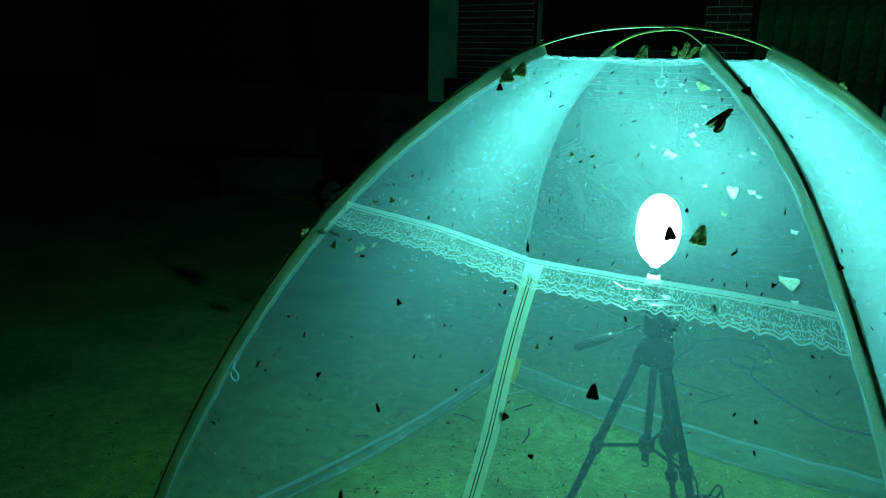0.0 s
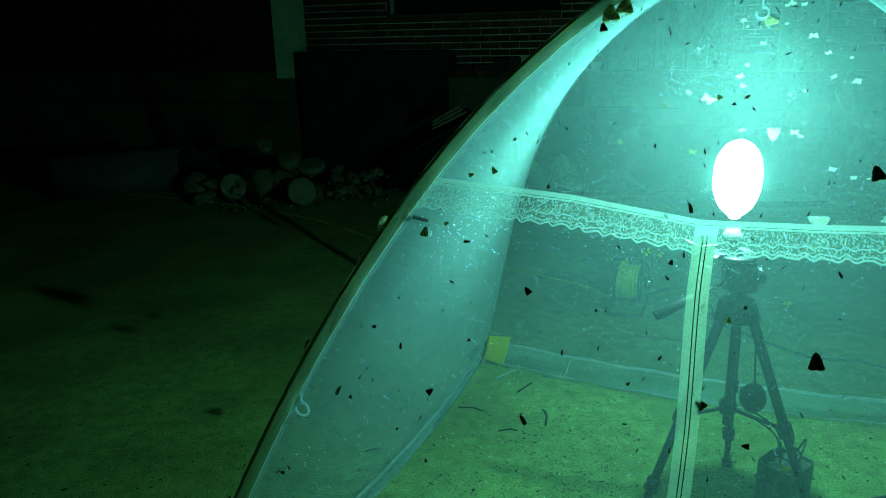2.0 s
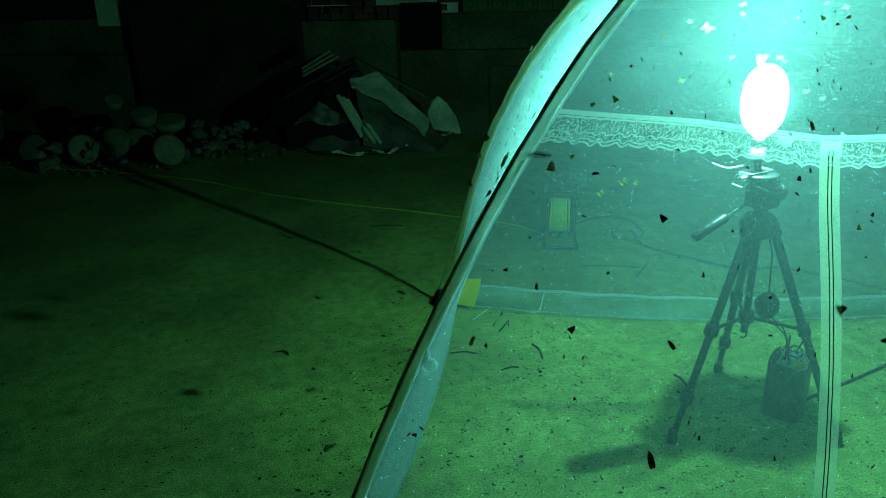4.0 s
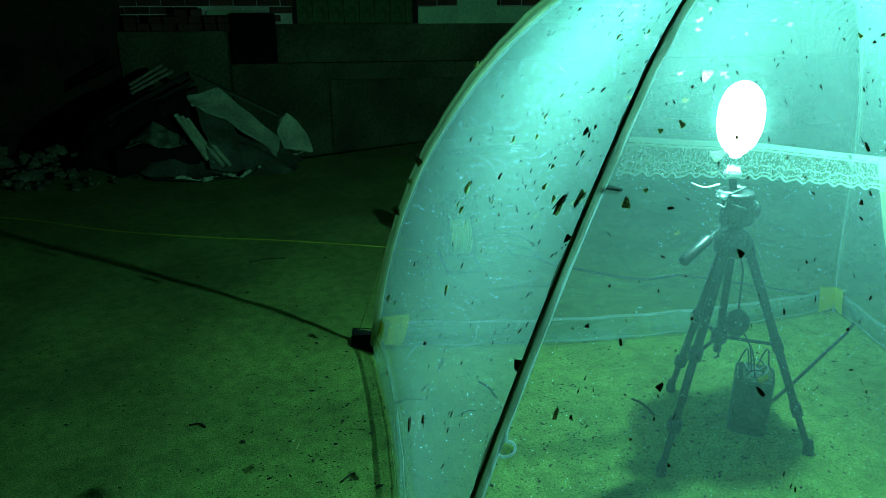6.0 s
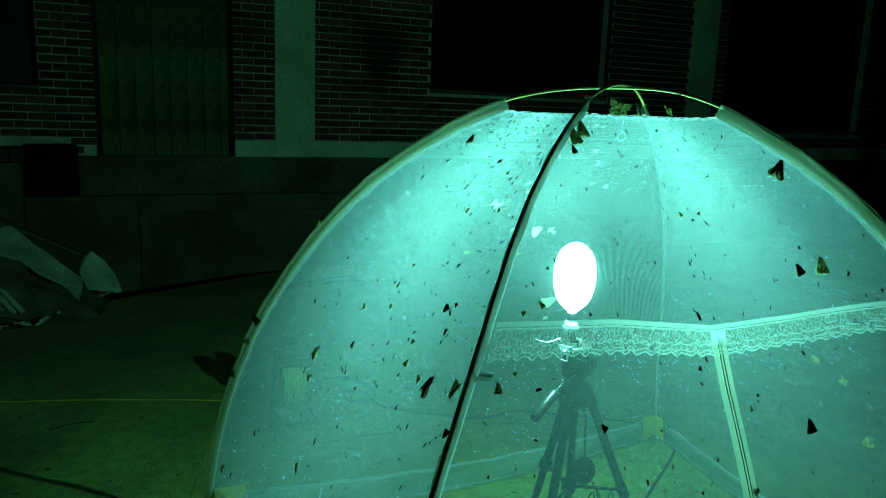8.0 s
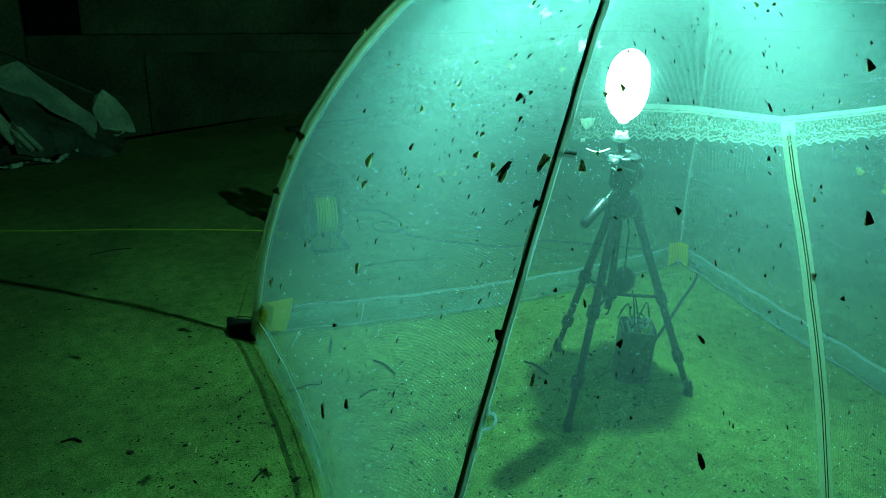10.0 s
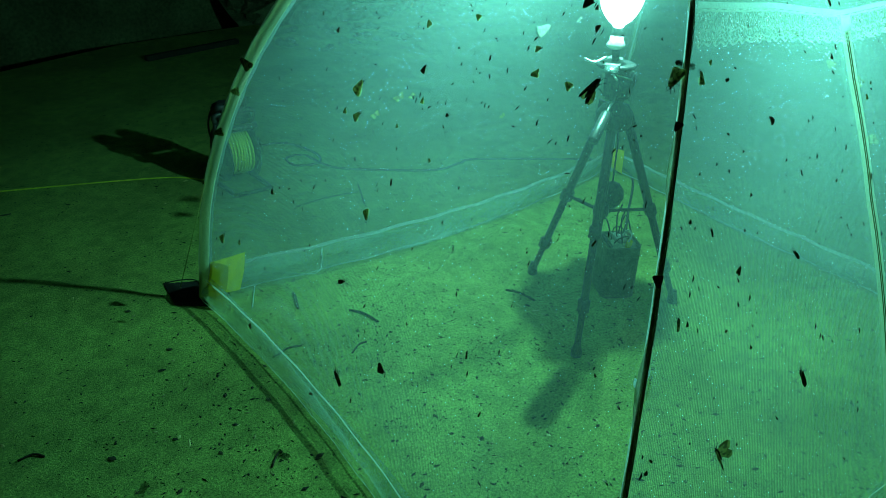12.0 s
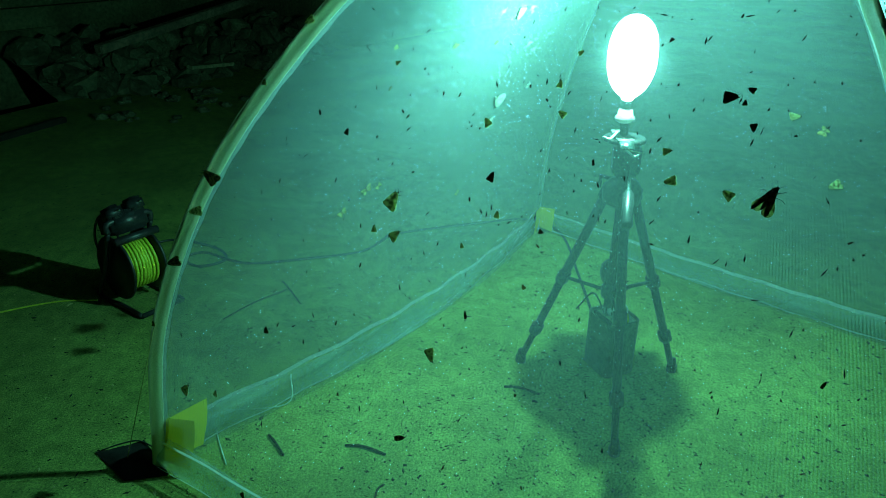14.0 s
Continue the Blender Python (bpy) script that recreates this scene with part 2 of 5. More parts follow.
WING_BROWN = wing("brown_moth_wing", (0.22, 0.15, 0.06), (0.05, 0.035, 0.02), 1.2, 0.15)
WING_PALE = wing("pale_yellow_wing", (0.62, 0.66, 0.26), (0.16, 0.15, 0.05), 0.85, 0.35)
WING_WHITE = wing("white_wing", (0.68, 0.70, 0.62), (0.48, 0.50, 0.40), 1.0, 0.3)
WING_SHEER = cloth("sheer_wing", (0.70, 0.74, 0.40), 0.55, 0.5)
BODY = mat("dark_insect_body", (0.06, 0.045, 0.03), 0.7, grain=500, bump=0.1)
BALLAST = mat("dark_enamelled_case", (0.085, 0.095, 0.06), 0.55, grain=60, vary=0.3, stain=14, stain_amt=0.3, bump=0.15)
PALEPANEL = mat("pale_pressed_board", (0.42, 0.44, 0.28), 0.7, grain=80, vary=0.3, stain=20, stain_amt=0.4, bump=0.2)
GNAT = mat("small_insects", (0.06, 0.05, 0.03), 0.8, grain=500, bump=0, per_object=0.5)
STRAW = mat("pale_straw", (0.36, 0.34, 0.15), 0.9, grain=300, bump=0.1, per_object=0.5)
DEBRIS = mat("dry_leaf_crumbs", (0.024, 0.02, 0.009), 0.9, grain=300, bump=0.1, per_object=0.6)


# ---- mesh helpers ----
def mesh_of(name, bm, material, smooth=True):
    me = bpy.data.meshes.new(name)
    bm.normal_update()
    bm.to_mesh(me)
    bm.free()
    for p in me.polygons:
        p.use_smooth = smooth
    me.materials.append(material)
    return me


def part(name, bm, material, parent, label="", smooth=True):
    ob = new(name, mesh_of(name, bm, material, smooth))
    ob.parent = parent
    return tagged(ob, label)


def thing(name, label, category, m=None, group="", kind=""):
    ob = new(name)
    if m is not None:
        ob.matrix_basis = m
    ob.empty_display_size = 0.05
    return tagged(ob, label, category, group, kind)


def box(sx, sy, sz, m=None, bevel=0.0, bm=None):
    bm = bm or bmesh.new()
    got = bmesh.ops.create_cube(bm, size=1.0, matrix=(m or Matrix()) @ Matrix.Diagonal((sx, sy, sz, 1)))
    if bevel:
        edges = list({e for v in got["verts"] for e in v.link_edges})
        bmesh.ops.bevel(bm, geom=edges, offset=bevel, segments=2, affect="EDGES")
    return bm


def tube(points, radius, sides=8, bm=None, cap=True, radii=None):
    """A round tube along points."""
    bm = bm or bmesh.new()
    pts = [Vector(p) for p in points]
    rings, up = [], None
    for i, p in enumerate(pts):
        d = (pts[min(i + 1, len(pts) - 1)] - pts[max(i - 1, 0)]).normalized()
        if up is None:
            up = d.orthogonal().normalized()
        up = (up - d * up.dot(d)).normalized()
        side = d.cross(up)
        r = radii[i] if radii else radius
        rings.append([bm.verts.new(p + (up * math.cos(a) + side * math.sin(a)) * r) for a in (2 * math.pi * k / sides for k in range(sides))])
    for a, b in zip(rings, rings[1:]):
        for k in range(sides):
            bm.faces.new((a[k], a[(k + 1) % sides], b[(k + 1) % sides], b[k]))
    if cap:
        bm.faces.new(rings[0][::-1])
        bm.faces.new(rings[-1])
    return bm


def lathe(profile, sides=24, m=None, bm=None):
    """A turned form from (radius, height) pairs, bottom to top."""
    bm = bm or bmesh.new()
    m = m or Matrix()
    rings = [[bm.verts.new(m @ Vector((r * math.cos(2 * math.pi * k / sides), r * math.sin(2 * math.pi * k / sides), z))) for k in range(sides)] for r, z in profile]
    for a, b in zip(rings, rings[1:]):
        for k in range(sides):
            bm.faces.new((a[k], a[(k + 1) % sides], b[(k + 1) % sides], b[k]))
    if profile[0][0] > 1e-4:
        bm.faces.new(rings[0][::-1])
    if profile[-1][0] > 1e-4:
        bm.faces.new(rings[-1])
    bmesh.ops.remove_doubles(bm, verts=bm.verts, dist=1e-5)
    return bm


def grid_sheet(fn, nu, nv, bm=None):
    bm = bm or bmesh.new()
    vs = [[bm.verts.new(fn(i / nu, j / nv)) for j in range(nv + 1)] for i in range(nu + 1)]
    uv = bm.loops.layers.uv.verify()
    wide = max((vs[nu][0].co - vs[0][0].co).length, (vs[nu][nv].co - vs[0][nv].co).length)
    high = sum((vs[nu // 2][j + 1].co - vs[nu // 2][j].co).length for j in range(nv))
    for i in range(nu):
        for j in range(nv):
            f = bm.faces.new((vs[i][j], vs[i + 1][j], vs[i + 1][j + 1], vs[i][j + 1]))
            for loop, (a, b) in zip(f.loops, ((i, j), (i + 1, j), (i + 1, j + 1), (i, j + 1))):
                loop[uv].uv = (a / nu * wide, b / nv * high)
    return bm


def smooth_path(points, steps=8):
    """Catmull-Rom through points."""
    p = [Vector(q) for q in points]
    p = [2 * p[0] - p[1], *p, 2 * p[-1] - p[-2]]
    out = []
    for i in range(1, len(p) - 2):
        a, b, c, d = p[i - 1:i + 3]
        for k in range(steps):
            t = k / steps
            out.append(0.5 * (2 * b + (c - a) * t + (2 * a - 5 * b + 4 * c - d) * t * t + (3 * b - a - 3 * c + d) * t ** 3))
    return out + [p[-2]]


def lump(radius, seed, squash=0.75, rough=0.3, sub=2):
    """An uneven stone."""
    bm = bmesh.new()
    bmesh.ops.create_icosphere(bm, subdivisions=sub, radius=radius)
    for v in bm.verts:
        q = v.co / radius
        v.co *= 1 + rough * noise.noise(q * 1.3 + Vector((seed * 3.7, seed, 0)))
        v.co.z *= squash
    return bm


# ---- the building's place ----
BP, BU, BW = Vector((3.5, 8.05, 0)), Vector((0.893, -0.451, 0)).normalized(), Vector((0.451, 0.893, 0)).normalized()
BM = Matrix.Translation(BP) @ Matrix((BU, BW, Vector((0, 0, 1)))).transposed().to_4x4()
# the house stands a little above the yard
HOUSE = Matrix.Translation((0, 0, 0.095)) @ BM
# the heap's own place, in metres along and off the wall
HEAP = BM @ Matrix.Translation((-0.03, 0.36, 0)) @ Matrix.Diagonal((1.03, 1.0, 1.1, 1))


# ---- ground ----
def ground():
    rows = [[(-60, -50, 0), (-1.4, -50, 0), (-0.1, -50, 0), (1.25, -50, 0), (60, -50, 0)],
            [(-60, -1.80, 0), (-1.4, -1.80, 0), (-0.1, -1.20, 0), (1.25, -0.95, 0), (60, -0.95, 0)],
            [(-60, -1.76, -0.6), (-1.4, -1.76, -0.6), (-0.1, -1.16, -0.6), (1.25, -0.91, -0.6), (60, -0.91, -0.6)],
            [(-60, 0.2, -0.62), (-1.4, 0.2, -0.62), (-0.1, 0.2, -0.62), (1.25, 0.2, -0.62), (60, 0.2, -0.62)],
            [(-60, 60, -0.62), (-1.4, 60, -0.62), (-0.1, 60, -0.62), (1.25, 60, -0.62), (60, 60, -0.62)]]
    bm = bmesh.new()
    vs = [[bm.verts.new(BM @ Vector(p)) for p in row] for row in rows]
    for a, b in zip(vs, vs[1:]):
        for k in range(4):
            bm.faces.new((a[k], a[k + 1], b[k + 1], b[k]))
    ob = new("ground", mesh_of("ground", bm, CONCRETE, False))
    tagged(ob, "rough pale concrete yard strewn with crumbs and grit", "ground", kind="structure")
    rng = random.Random(3)
    verts, faces = [], []

    def bit(x, y, s, flat):
        n = len(verts)
        a = rng.random() * 6.28
        c, d = math.cos(a), math.sin(a)
        l, w, h = s * rng.uniform(0.7, 1.6), s * rng.uniform(0.3, 0.8), s * flat
        for px, py, pz in ((-l, 0, 0), (0, -w, 0), (l, 0.1 * w, 0), (0.1 * l, w, 0), (0.05 * l, 0.05 * w, h)):
            verts.append((x + px * c - py * d, y + px * d + py * c, pz + 0.001))
        faces.extend(((n, n + 1, n + 4), (n + 1, n + 2, n + 4), (n + 2, n + 3, n + 4), (n + 3, n, n + 4)))

    for _ in range(16000):
        r, a = 3.4 * rng.random() ** 0.75, rng.random() * 6.28
        bit(0.35 + r * math.cos(a), 2.8 + r * math.sin(a), rng.choice((0.0018, 0.0022, 0.0026, 0.003, 0.0036, 0.0055)), 0.5)
    for _ in range(1800):
        r, a = 1.55 * math.sqrt(rng.random()), rng.random() * 6.28
        bit(0.55 + r * math.cos(a), 2.6 + r * math.sin(a), rng.choice((0.0018, 0.0022, 0.0026, 0.0032, 0.0042, 0.0055)), 0.5)
    for _ in range(420):
        r, a = 1.35 * math.sqrt(rng.random()), rng.random() * 6.28
        bit(0.55 + r * math.cos(a), 2.6 + r * math.sin(a), rng.choice((0.0045, 0.006, 0.0075, 0.009)), 0.4)
    for _ in range(330):
        r, a = 3.0 * math.sqrt(rng.random()), rng.random() * 6.28
        bit(0.2 + r * math.cos(a), 3.0 + r * math.sin(a), rng.choice((0.006, 0.008, 0.010)), 0.35)
    me = bpy.data.meshes.new("ground_crumbs")
    me.from_pydata(verts, [], faces)
    me.materials.append(DEBRIS)
    tagged(new("ground_crumbs", me), "dry crumbs, insect bits and grit on the concrete", "debris", kind="stuff")
    verts.clear(), faces.clear()
    for _ in range(1500):
        r, a = 2.2 * rng.random() ** 0.7, rng.random() * 6.28
        bit(0.6 + r * math.cos(a), 2.7 + r * math.sin(a), rng.choice((0.0025, 0.0035, 0.005, 0.007)), 0.3)
    me = bpy.data.meshes.new("straw_flecks")
    me.from_pydata(verts, [], faces)
    me.materials.append(STRAW)
    tagged(new("straw_flecks", me), "pale straw flecks scattered on the concrete", "debris", kind="stuff")


ground()

# ---- tent ----
CEN = Vector((0.640, 2.432, 0))
TOP = 1.680
TU, TW = Vector((0.898, -0.4406, 0)).normalized(), Vector((0.4406, 0.898, 0)).normalized()
SLEEVE_WIDE = 0.031
RIB, RIB_DEEP = 0.0066, 0.0016
TOPV = 60 / 72
# where each leg of the two bent poles stands at these shares of the height
HEIGHTS = (0, 0.2367, 0.4751, 0.6852, 0.8462, 0.9675)
BENDS = {
    "FL": ((-0.882, 2.133), (-0.728, 2.181), (-0.512, 2.215), (-0.263, 2.264), (0.006, 2.332), (0.314, 2.379)),
    "FR": ((1.096, 1.237), (1.061, 1.293), (0.995, 1.425), (0.913, 1.630), (0.830, 1.867), (0.708, 2.177)),
    "BL": ((0.134, 3.790), (0.210, 3.776), (0.255, 3.621), (0.309, 3.374), (0.393, 3.102), (0.521, 2.764)),
    "BR": ((2.114, 2.800), (2.020, 2.788), (1.842, 2.726), (1.578, 2.645), (1.285, 2.576), (0.936, 2.500)),
}
OPPOSITE = {"FL": "BR", "BR": "FL", "FR": "BL", "BL": "FR"}
CORNER = {c: Vector((*p[0], 0)) - CEN for c, p in BENDS.items()}


def pole_curve(c):
    leg = [Vector((px, py, h * TOP)) for (px, py), h in zip(BENDS[c], HEIGHTS)]
    beyond = Vector((*BENDS[OPPOSITE[c]][-1], HEIGHTS[-1] * TOP))
    return smooth_path([*leg, CEN + Vector((0, 0, TOP)), beyond], 12)[:73]


def inwards(line, c):
    """The line of the net's corner, a sleeve's width inside the pole."""
    d = CORNER[c].normalized()
    out = []
    for i, p in enumerate(line):
        t = (line[min(i + 1, len(line) - 1)] - line[max(i - 1, 0)]).normalized()
        n = (d - t * d.dot(t)).normalized()
        out.append(p - n * SLEEVE_WIDE * min(1.0, 0.25 + p.z / 0.15))
    out[0].z = 0.0
    return out


POLE_LINE = {c: pole_curve(c) for c in CORNER}
NET_LINE = {c: inwards(POLE_LINE[c], c) for c in CORNER}


def along_line(line, v):
    f = max(0.0, min(1.0, v)) * (len(line) - 1)
    i = min(int(f), len(line) - 2)
    return line[i].lerp(line[i + 1], f - i)


# how far the middle of each wall hangs inwards, by height
INSET = {
    "front": ((0, 0.25, 0.5, 0.75, 1.0, 1.1, 1.3, 1.47, 1.65), (-0.046, -0.015, 0.02, 0.060, 0.074, 0.075, 0.066, 0.052, 0.01)),
    "left": ((0, 0.4, 0.7, 1.1, 1.35, 1.55, 1.7), (0.075, 0.066, 0.062, 0.055, 0.045, 0.03, 0.01)),
    "back": ((0, 0.2, 0.5, 1.1, 1.35, 1.55, 1.7), (0.12, 0.10, 0.07, 0.055, 0.045, 0.03, 0.01)),
    "right": ((0, 0.4, 0.75, 1.1, 1.35, 1.55, 1.7), (0.03, 0.045, 0.05, 0.05, 0.045, 0.03, 0.01)),
}
SIDES = {"front": ("FL", "FR", TW), "left": ("BL", "FL", TU), "back": ("BR", "BL", -TW), "right": ("FR", "BR", -TU)}


def net_point(side, s, v, out=0.0):
    """A place on a wall: s from -1 to 1 between its poles, v up the poles; out: metres outwards."""
    a, b, inward = SIDES[side]
    p = along_line(NET_LINE[a], v) * ((1 - s) / 2) + along_line(NET_LINE[b], v) * ((1 + s) / 2)
    return p + inward * (float(np.interp(p.z, *INSET[side])) * (1 - s * s) - out)


def net_frame(side, s, v, turn=0.0, out=0.003):
    """A pose on the outside of a wall: z off the cloth, y up along it, turned by some degrees."""
    p = net_point(side, s, v, out)
    right = (net_point(side, s + 0.02, v) - net_point(side, s - 0.02, v)).normalized()
    up = (net_point(side, s, v + 0.01) - net_point(side, s, v - 0.01)).normalized()
    off = right.cross(up).normalized()
    up = off.cross(right)
    return Matrix.Translation(p) @ Matrix((right, up, off)).transposed().to_4x4() @ Matrix.Rotation(radians(turn), 4, "Z")


def v_at(z):
    return float(np.interp(z, [p.z for p in NET_LINE["FL"]], [i / 72 for i in range(73)]))


def pole_point(corner, v, out=0.0):
    """A place in a pole's upright plane; out: metres outwards from the pole's line."""
    line = POLE_LINE[corner]
    t = (along_line(line, v + 0.01) - along_line(line, v - 0.01)).normalized()
    d = CORNER[corner].normalized()
    return along_line(line, v) + (d - t * d.dot(t)).normalized() * out


def ribbon(points, wide, face):
    """A flat strip along points, of a width, that faces a way."""
    pts = [Vector(p) for p in points]
    bm = bmesh.new()
    last = None
    for i, p in enumerate(pts):
        d = (pts[min(i + 1, len(pts) - 1)] - pts[max(i - 1, 0)]).normalized()
        side = d.cross(face(i) if callable(face) else face).normalized() * wide / 2
        row = (bm.verts.new(p - side), bm.verts.new(p + side))
        if last:
            bm.faces.new((last[0], row[0], row[1], last[1]))
        last = row
    return bm


HEM = {"front": 0.10, "left": 0.078, "back": 0.108, "right": 0.108}


def tent():
    t = thing("net_tent", "white dome insect net tent with two crossed poles on concrete", "net tent", Matrix.Translation(CEN))
    inv = Matrix.Translation(-CEN)

    def add(name, bm, material, label="", smooth=True, parent=None):
        bm.transform(inv)
        return part(name, bm, material, parent or t, label, smooth)

    for side in SIDES:
        # the net is woven in fine upright ribs
        ribs = round((net_point(side, 1, 0) - net_point(side, -1, 0)).length / RIB)
        add("net_wall", grid_sheet(lambda u, v: net_point(side, 2 * u - 1, v * TOPV, RIB_DEEP * (0, 1, 0, -1)[round(u * ribs * 4) % 4]), ribs * 4, 36), NET)
        # the hem along the ground
        add("hem", grid_sheet(lambda u, v: net_point(side, 2 * u - 1, v_at(0.012 + (HEM[side] - 0.012) * v), 0.004 + 0.012 * math.sin(9 * u + 5 * v)), 40, 4), SKIRT, "doubled cloth hem along the ground")
        for h, r in ((HEM[side], 0.0058 if side == "left" else 0.0055), (0.012, 0.002)):
            add("hem_seam", ribbon([net_point(side, -1 + 2 * k / 30, v_at(h), 0.012 + (0.0015 if side == "left" else 0.006) * math.sin(k * 1.7)) for k in range(31)], 2.4 * r, SIDES[side][2] + Vector((0, 0, 0.2))), SEAM)
        a, b, inward = SIDES[side]
        vt = TOPV
        add("top_hem", ribbon([net_point(side, -1 + k / 15, vt, 0.002) - Vector((0, 0, 0.006 * (1 - (k / 15 - 1) ** 2) + 0.0025 * math.sin(k * 1.9))) for k in range(31)], 0.008, inward - Vector((0, 0, 1))), SEAM)
    cs = [along_line(NET_LINE[c], TOPV) for c in ("FL", "FR", "BR", "BL")]
    z = sum(p.z for p in cs) / 4
    add("net_roof", grid_sheet(lambda u, v: (cs[0].lerp(cs[1], u)).lerp(cs[3].lerp(cs[2], u), v) - Vector((0, 0, 0.02 * math.sin(3.14 * u) * math.sin(3.14 * v))), 6, 6), NET)
    for c in CORNER:
        vs = [k / 60 * (TOPV + 0.005) for k in range(61)]
        across = CORNER[c].normalized().cross(Vector((0, 0, 1)))

        def sleeve_at(u, w):
            a = 2 * math.pi * w
            fold = 0.004 * math.sin(u * 60) * math.sin(u * 23)
            return pole_point(c, u * (TOPV + 0.005), -SLEEVE_WIDE / 2 + 0.004 + (SLEEVE_WIDE / 2 + 0.003) * math.cos(a)) + across * (((0.0050 if c == "FL" else 0.0105) + fold * 0.4) * math.sin(a) + fold)

        add("pole_sleeve", grid_sheet(sleeve_at, 80, 10), SLEEVE)
        add("sleeve_seam", ribbon([pole_point(c, v, -SLEEVE_WIDE - 0.003 + 0.0015 * math.sin(v * 140)) for v in vs], 0.010, across), SEAM)
        add("sleeve_seam", ribbon([pole_point(c, v, -SLEEVE_WIDE + 0.002) for v in vs], 0.009, lambda i: pole_point(c, vs[i], 0.1) - pole_point(c, vs[i], 0.0)), SEAM)
    for a, b in (("FL", "BR"), ("BL", "FR")):
        pts = [pole_point(a, k / 60, 0.0) for k in range(60)] + [pole_point(b, 1 - k / 60, 0.0) for k in range(0, 61)]
        if a == "BL":
            pts = [p - Vector((0, 0, 0.008 * math.exp(-(i - 60) ** 2 / 60))) for i, p in enumerate(pts)]
        add("pole", tube(pts, 0.0046, 7), POLE, "thin fibreglass pole")
    for c in CORNER:
        d = CORNER[c].normalized()
        for side, end in [(k, -1 if SIDES[k][0] == c else 1) for k in SIDES if c in SIDES[k][:2]]:
            add("corner_patch", grid_sheet(lambda u, w: net_point(side, end * (1 - 0.105 * u), v_at(0.02 + (0.115 + 0.02 * u) * w), -0.006 - 0.012 * u), 5, 4), TAG, "yellow cloth corner patch")
    # lace band and zip on the front wall
    v0, v1 = v_at(1.02), v_at(1.145)

    def lace_point(u, w):
        s = 2 * u - 1
        low = 0.003 * math.sin(u * 230) + 0.003 * noise.noise(Vector((u * 40, 3, 0)))
        z = float(np.interp(s, (-1, -0.78, -0.47, -0.25, -0.05, 0.05, 0.31, 0.56, 0.8, 1), (1.194, 1.18, 1.163, 1.144, 1.128, 1.129, 1.135, 1.146, 1.156, 1.162))) - (0.056 + low) * w
        return net_point("front", s, v_at(z), 0.010 + 0.006 * w)

    for u0 in (0.0, 0.487):
        add("lace_band", grid_sheet(lambda u, w: lace_point(u0 + u * (0.487 if u0 == 0 else 0.513), w), 120, 6), LACE, "white scalloped lace band")
    for w, wide, wave, beat in ((0.0, 0.011, 0.0, 1), (0.14, 0.004, 0.0, 1), (0.64, 0.0028, 0.03, 0.9), (0.86, 0.0026, 0.03, 0.9), (0.985, 0.004, 0.02, 0.9)):
        add("lace_thread", ribbon([lace_point(i / 400, w + wave * (math.sin(i * beat) + 0.6 * noise.noise(Vector((i * 0.21, w * 9, 0))))) - TW * 0.003 for i in range(401)], wide, TW), THREAD)
    # openwork of the lace: short crossing threads
    rng = random.Random(4)
    bm = bmesh.new()
    for i in range(3400):
        u, w = rng.random(), rng.uniform(0.08, 0.97)
        du, dw = rng.choice((-1, 1)) * rng.uniform(0.0008, 0.0026), rng.uniform(-0.10, 0.10)
        bend = rng.uniform(-0.05, 0.05)
        q = [lace_point(min(max(u + du * k, 0), 1), min(max(w + dw * k + bend * k * (1 - k) * 4, 0.1), 1)) - TW * 0.002 for k in (0, 0.33, 0.67, 1)]
        side = Vector((0, 0, 0.0008)) if abs(dw) < 0.05 else TU * 0.0008
        vv = [(bm.verts.new(p - side), bm.verts.new(p + side)) for p in q]
        for a, b in zip(vv, vv[1:]):
            bm.faces.new((a[0], b[0], b[1], a[1]))
    tagged(add("lace_openwork", bm, THREAD), kind="stuff")
    zip_zs = [1.105 - 1.085 * i / 40 for i in range(41)]

    def zip_point(z, x, out):
        s = float(np.interp(z, (0.02, 0.25, 0.5, 0.75, 1.0, 1.1), (0.015, 0.01, 0.006, -0.006, -0.023, -0.026)))
        a = net_point("front", s, v_at(z), out)
        return a + TU * (x + 0.002 * math.sin(z * 11))

    add("zip_tape", grid_sheet(lambda u, v: zip_point(zip_zs[round(u * 40)], (v - 0.5) * 0.043, 0.012), 40, 4), ZIPTAPE, "cream zip tape")
    for x in (-0.004, 0.004):
        add("zip_teeth", tube([zip_point(z, x, 0.014) for z in zip_zs], 0.0012, 5), ZIPTEETH)
    add("zip_end", grid_sheet(lambda u, v: zip_point(1.094 + 0.03 * v, (u - 0.5) * 0.045, 0.016 + 0.006 * math.sin(3.14 * u)), 6, 4), SEAM, "white zip garage")
    # hook rings under the roof and at the front pole
    def ring(p, r, drop):
        pts = [p, p - Vector((0, 0, drop))] + [p - Vector((0, 0, drop + r)) + TU * r * math.sin(a) + Vector((0, 0, r * math.cos(a))) for a in [0.3 + k * 0.52 for k in range(10)]]
        return tube(smooth_path(pts, 3), 0.0028, 6)
    add("hook_ring", ring(CEN + Vector((0, 0, z - 0.015)), 0.014, 0.03), SEAM, "white plastic hook")
    add("hook_ring", ring(pole_point("FL", v_at(0.71), -0.034), 0.017, 0.022), SEAM, "white plastic hook")
    add("hook_ring", ring(pole_point("FR", v_at(0.71), -0.034), 0.017, 0.022), SEAM, "white plastic hook")
    q = pole_point("FL", v_at(1.12), -0.055)
    add("toggle", tube([q - TU * 0.02 + Vector((0, 0, 0.004)), q + TU * 0.022 - Vector((0, 0, 0.004))], 0.0045, 7), BODY, "dark wooden toggle")
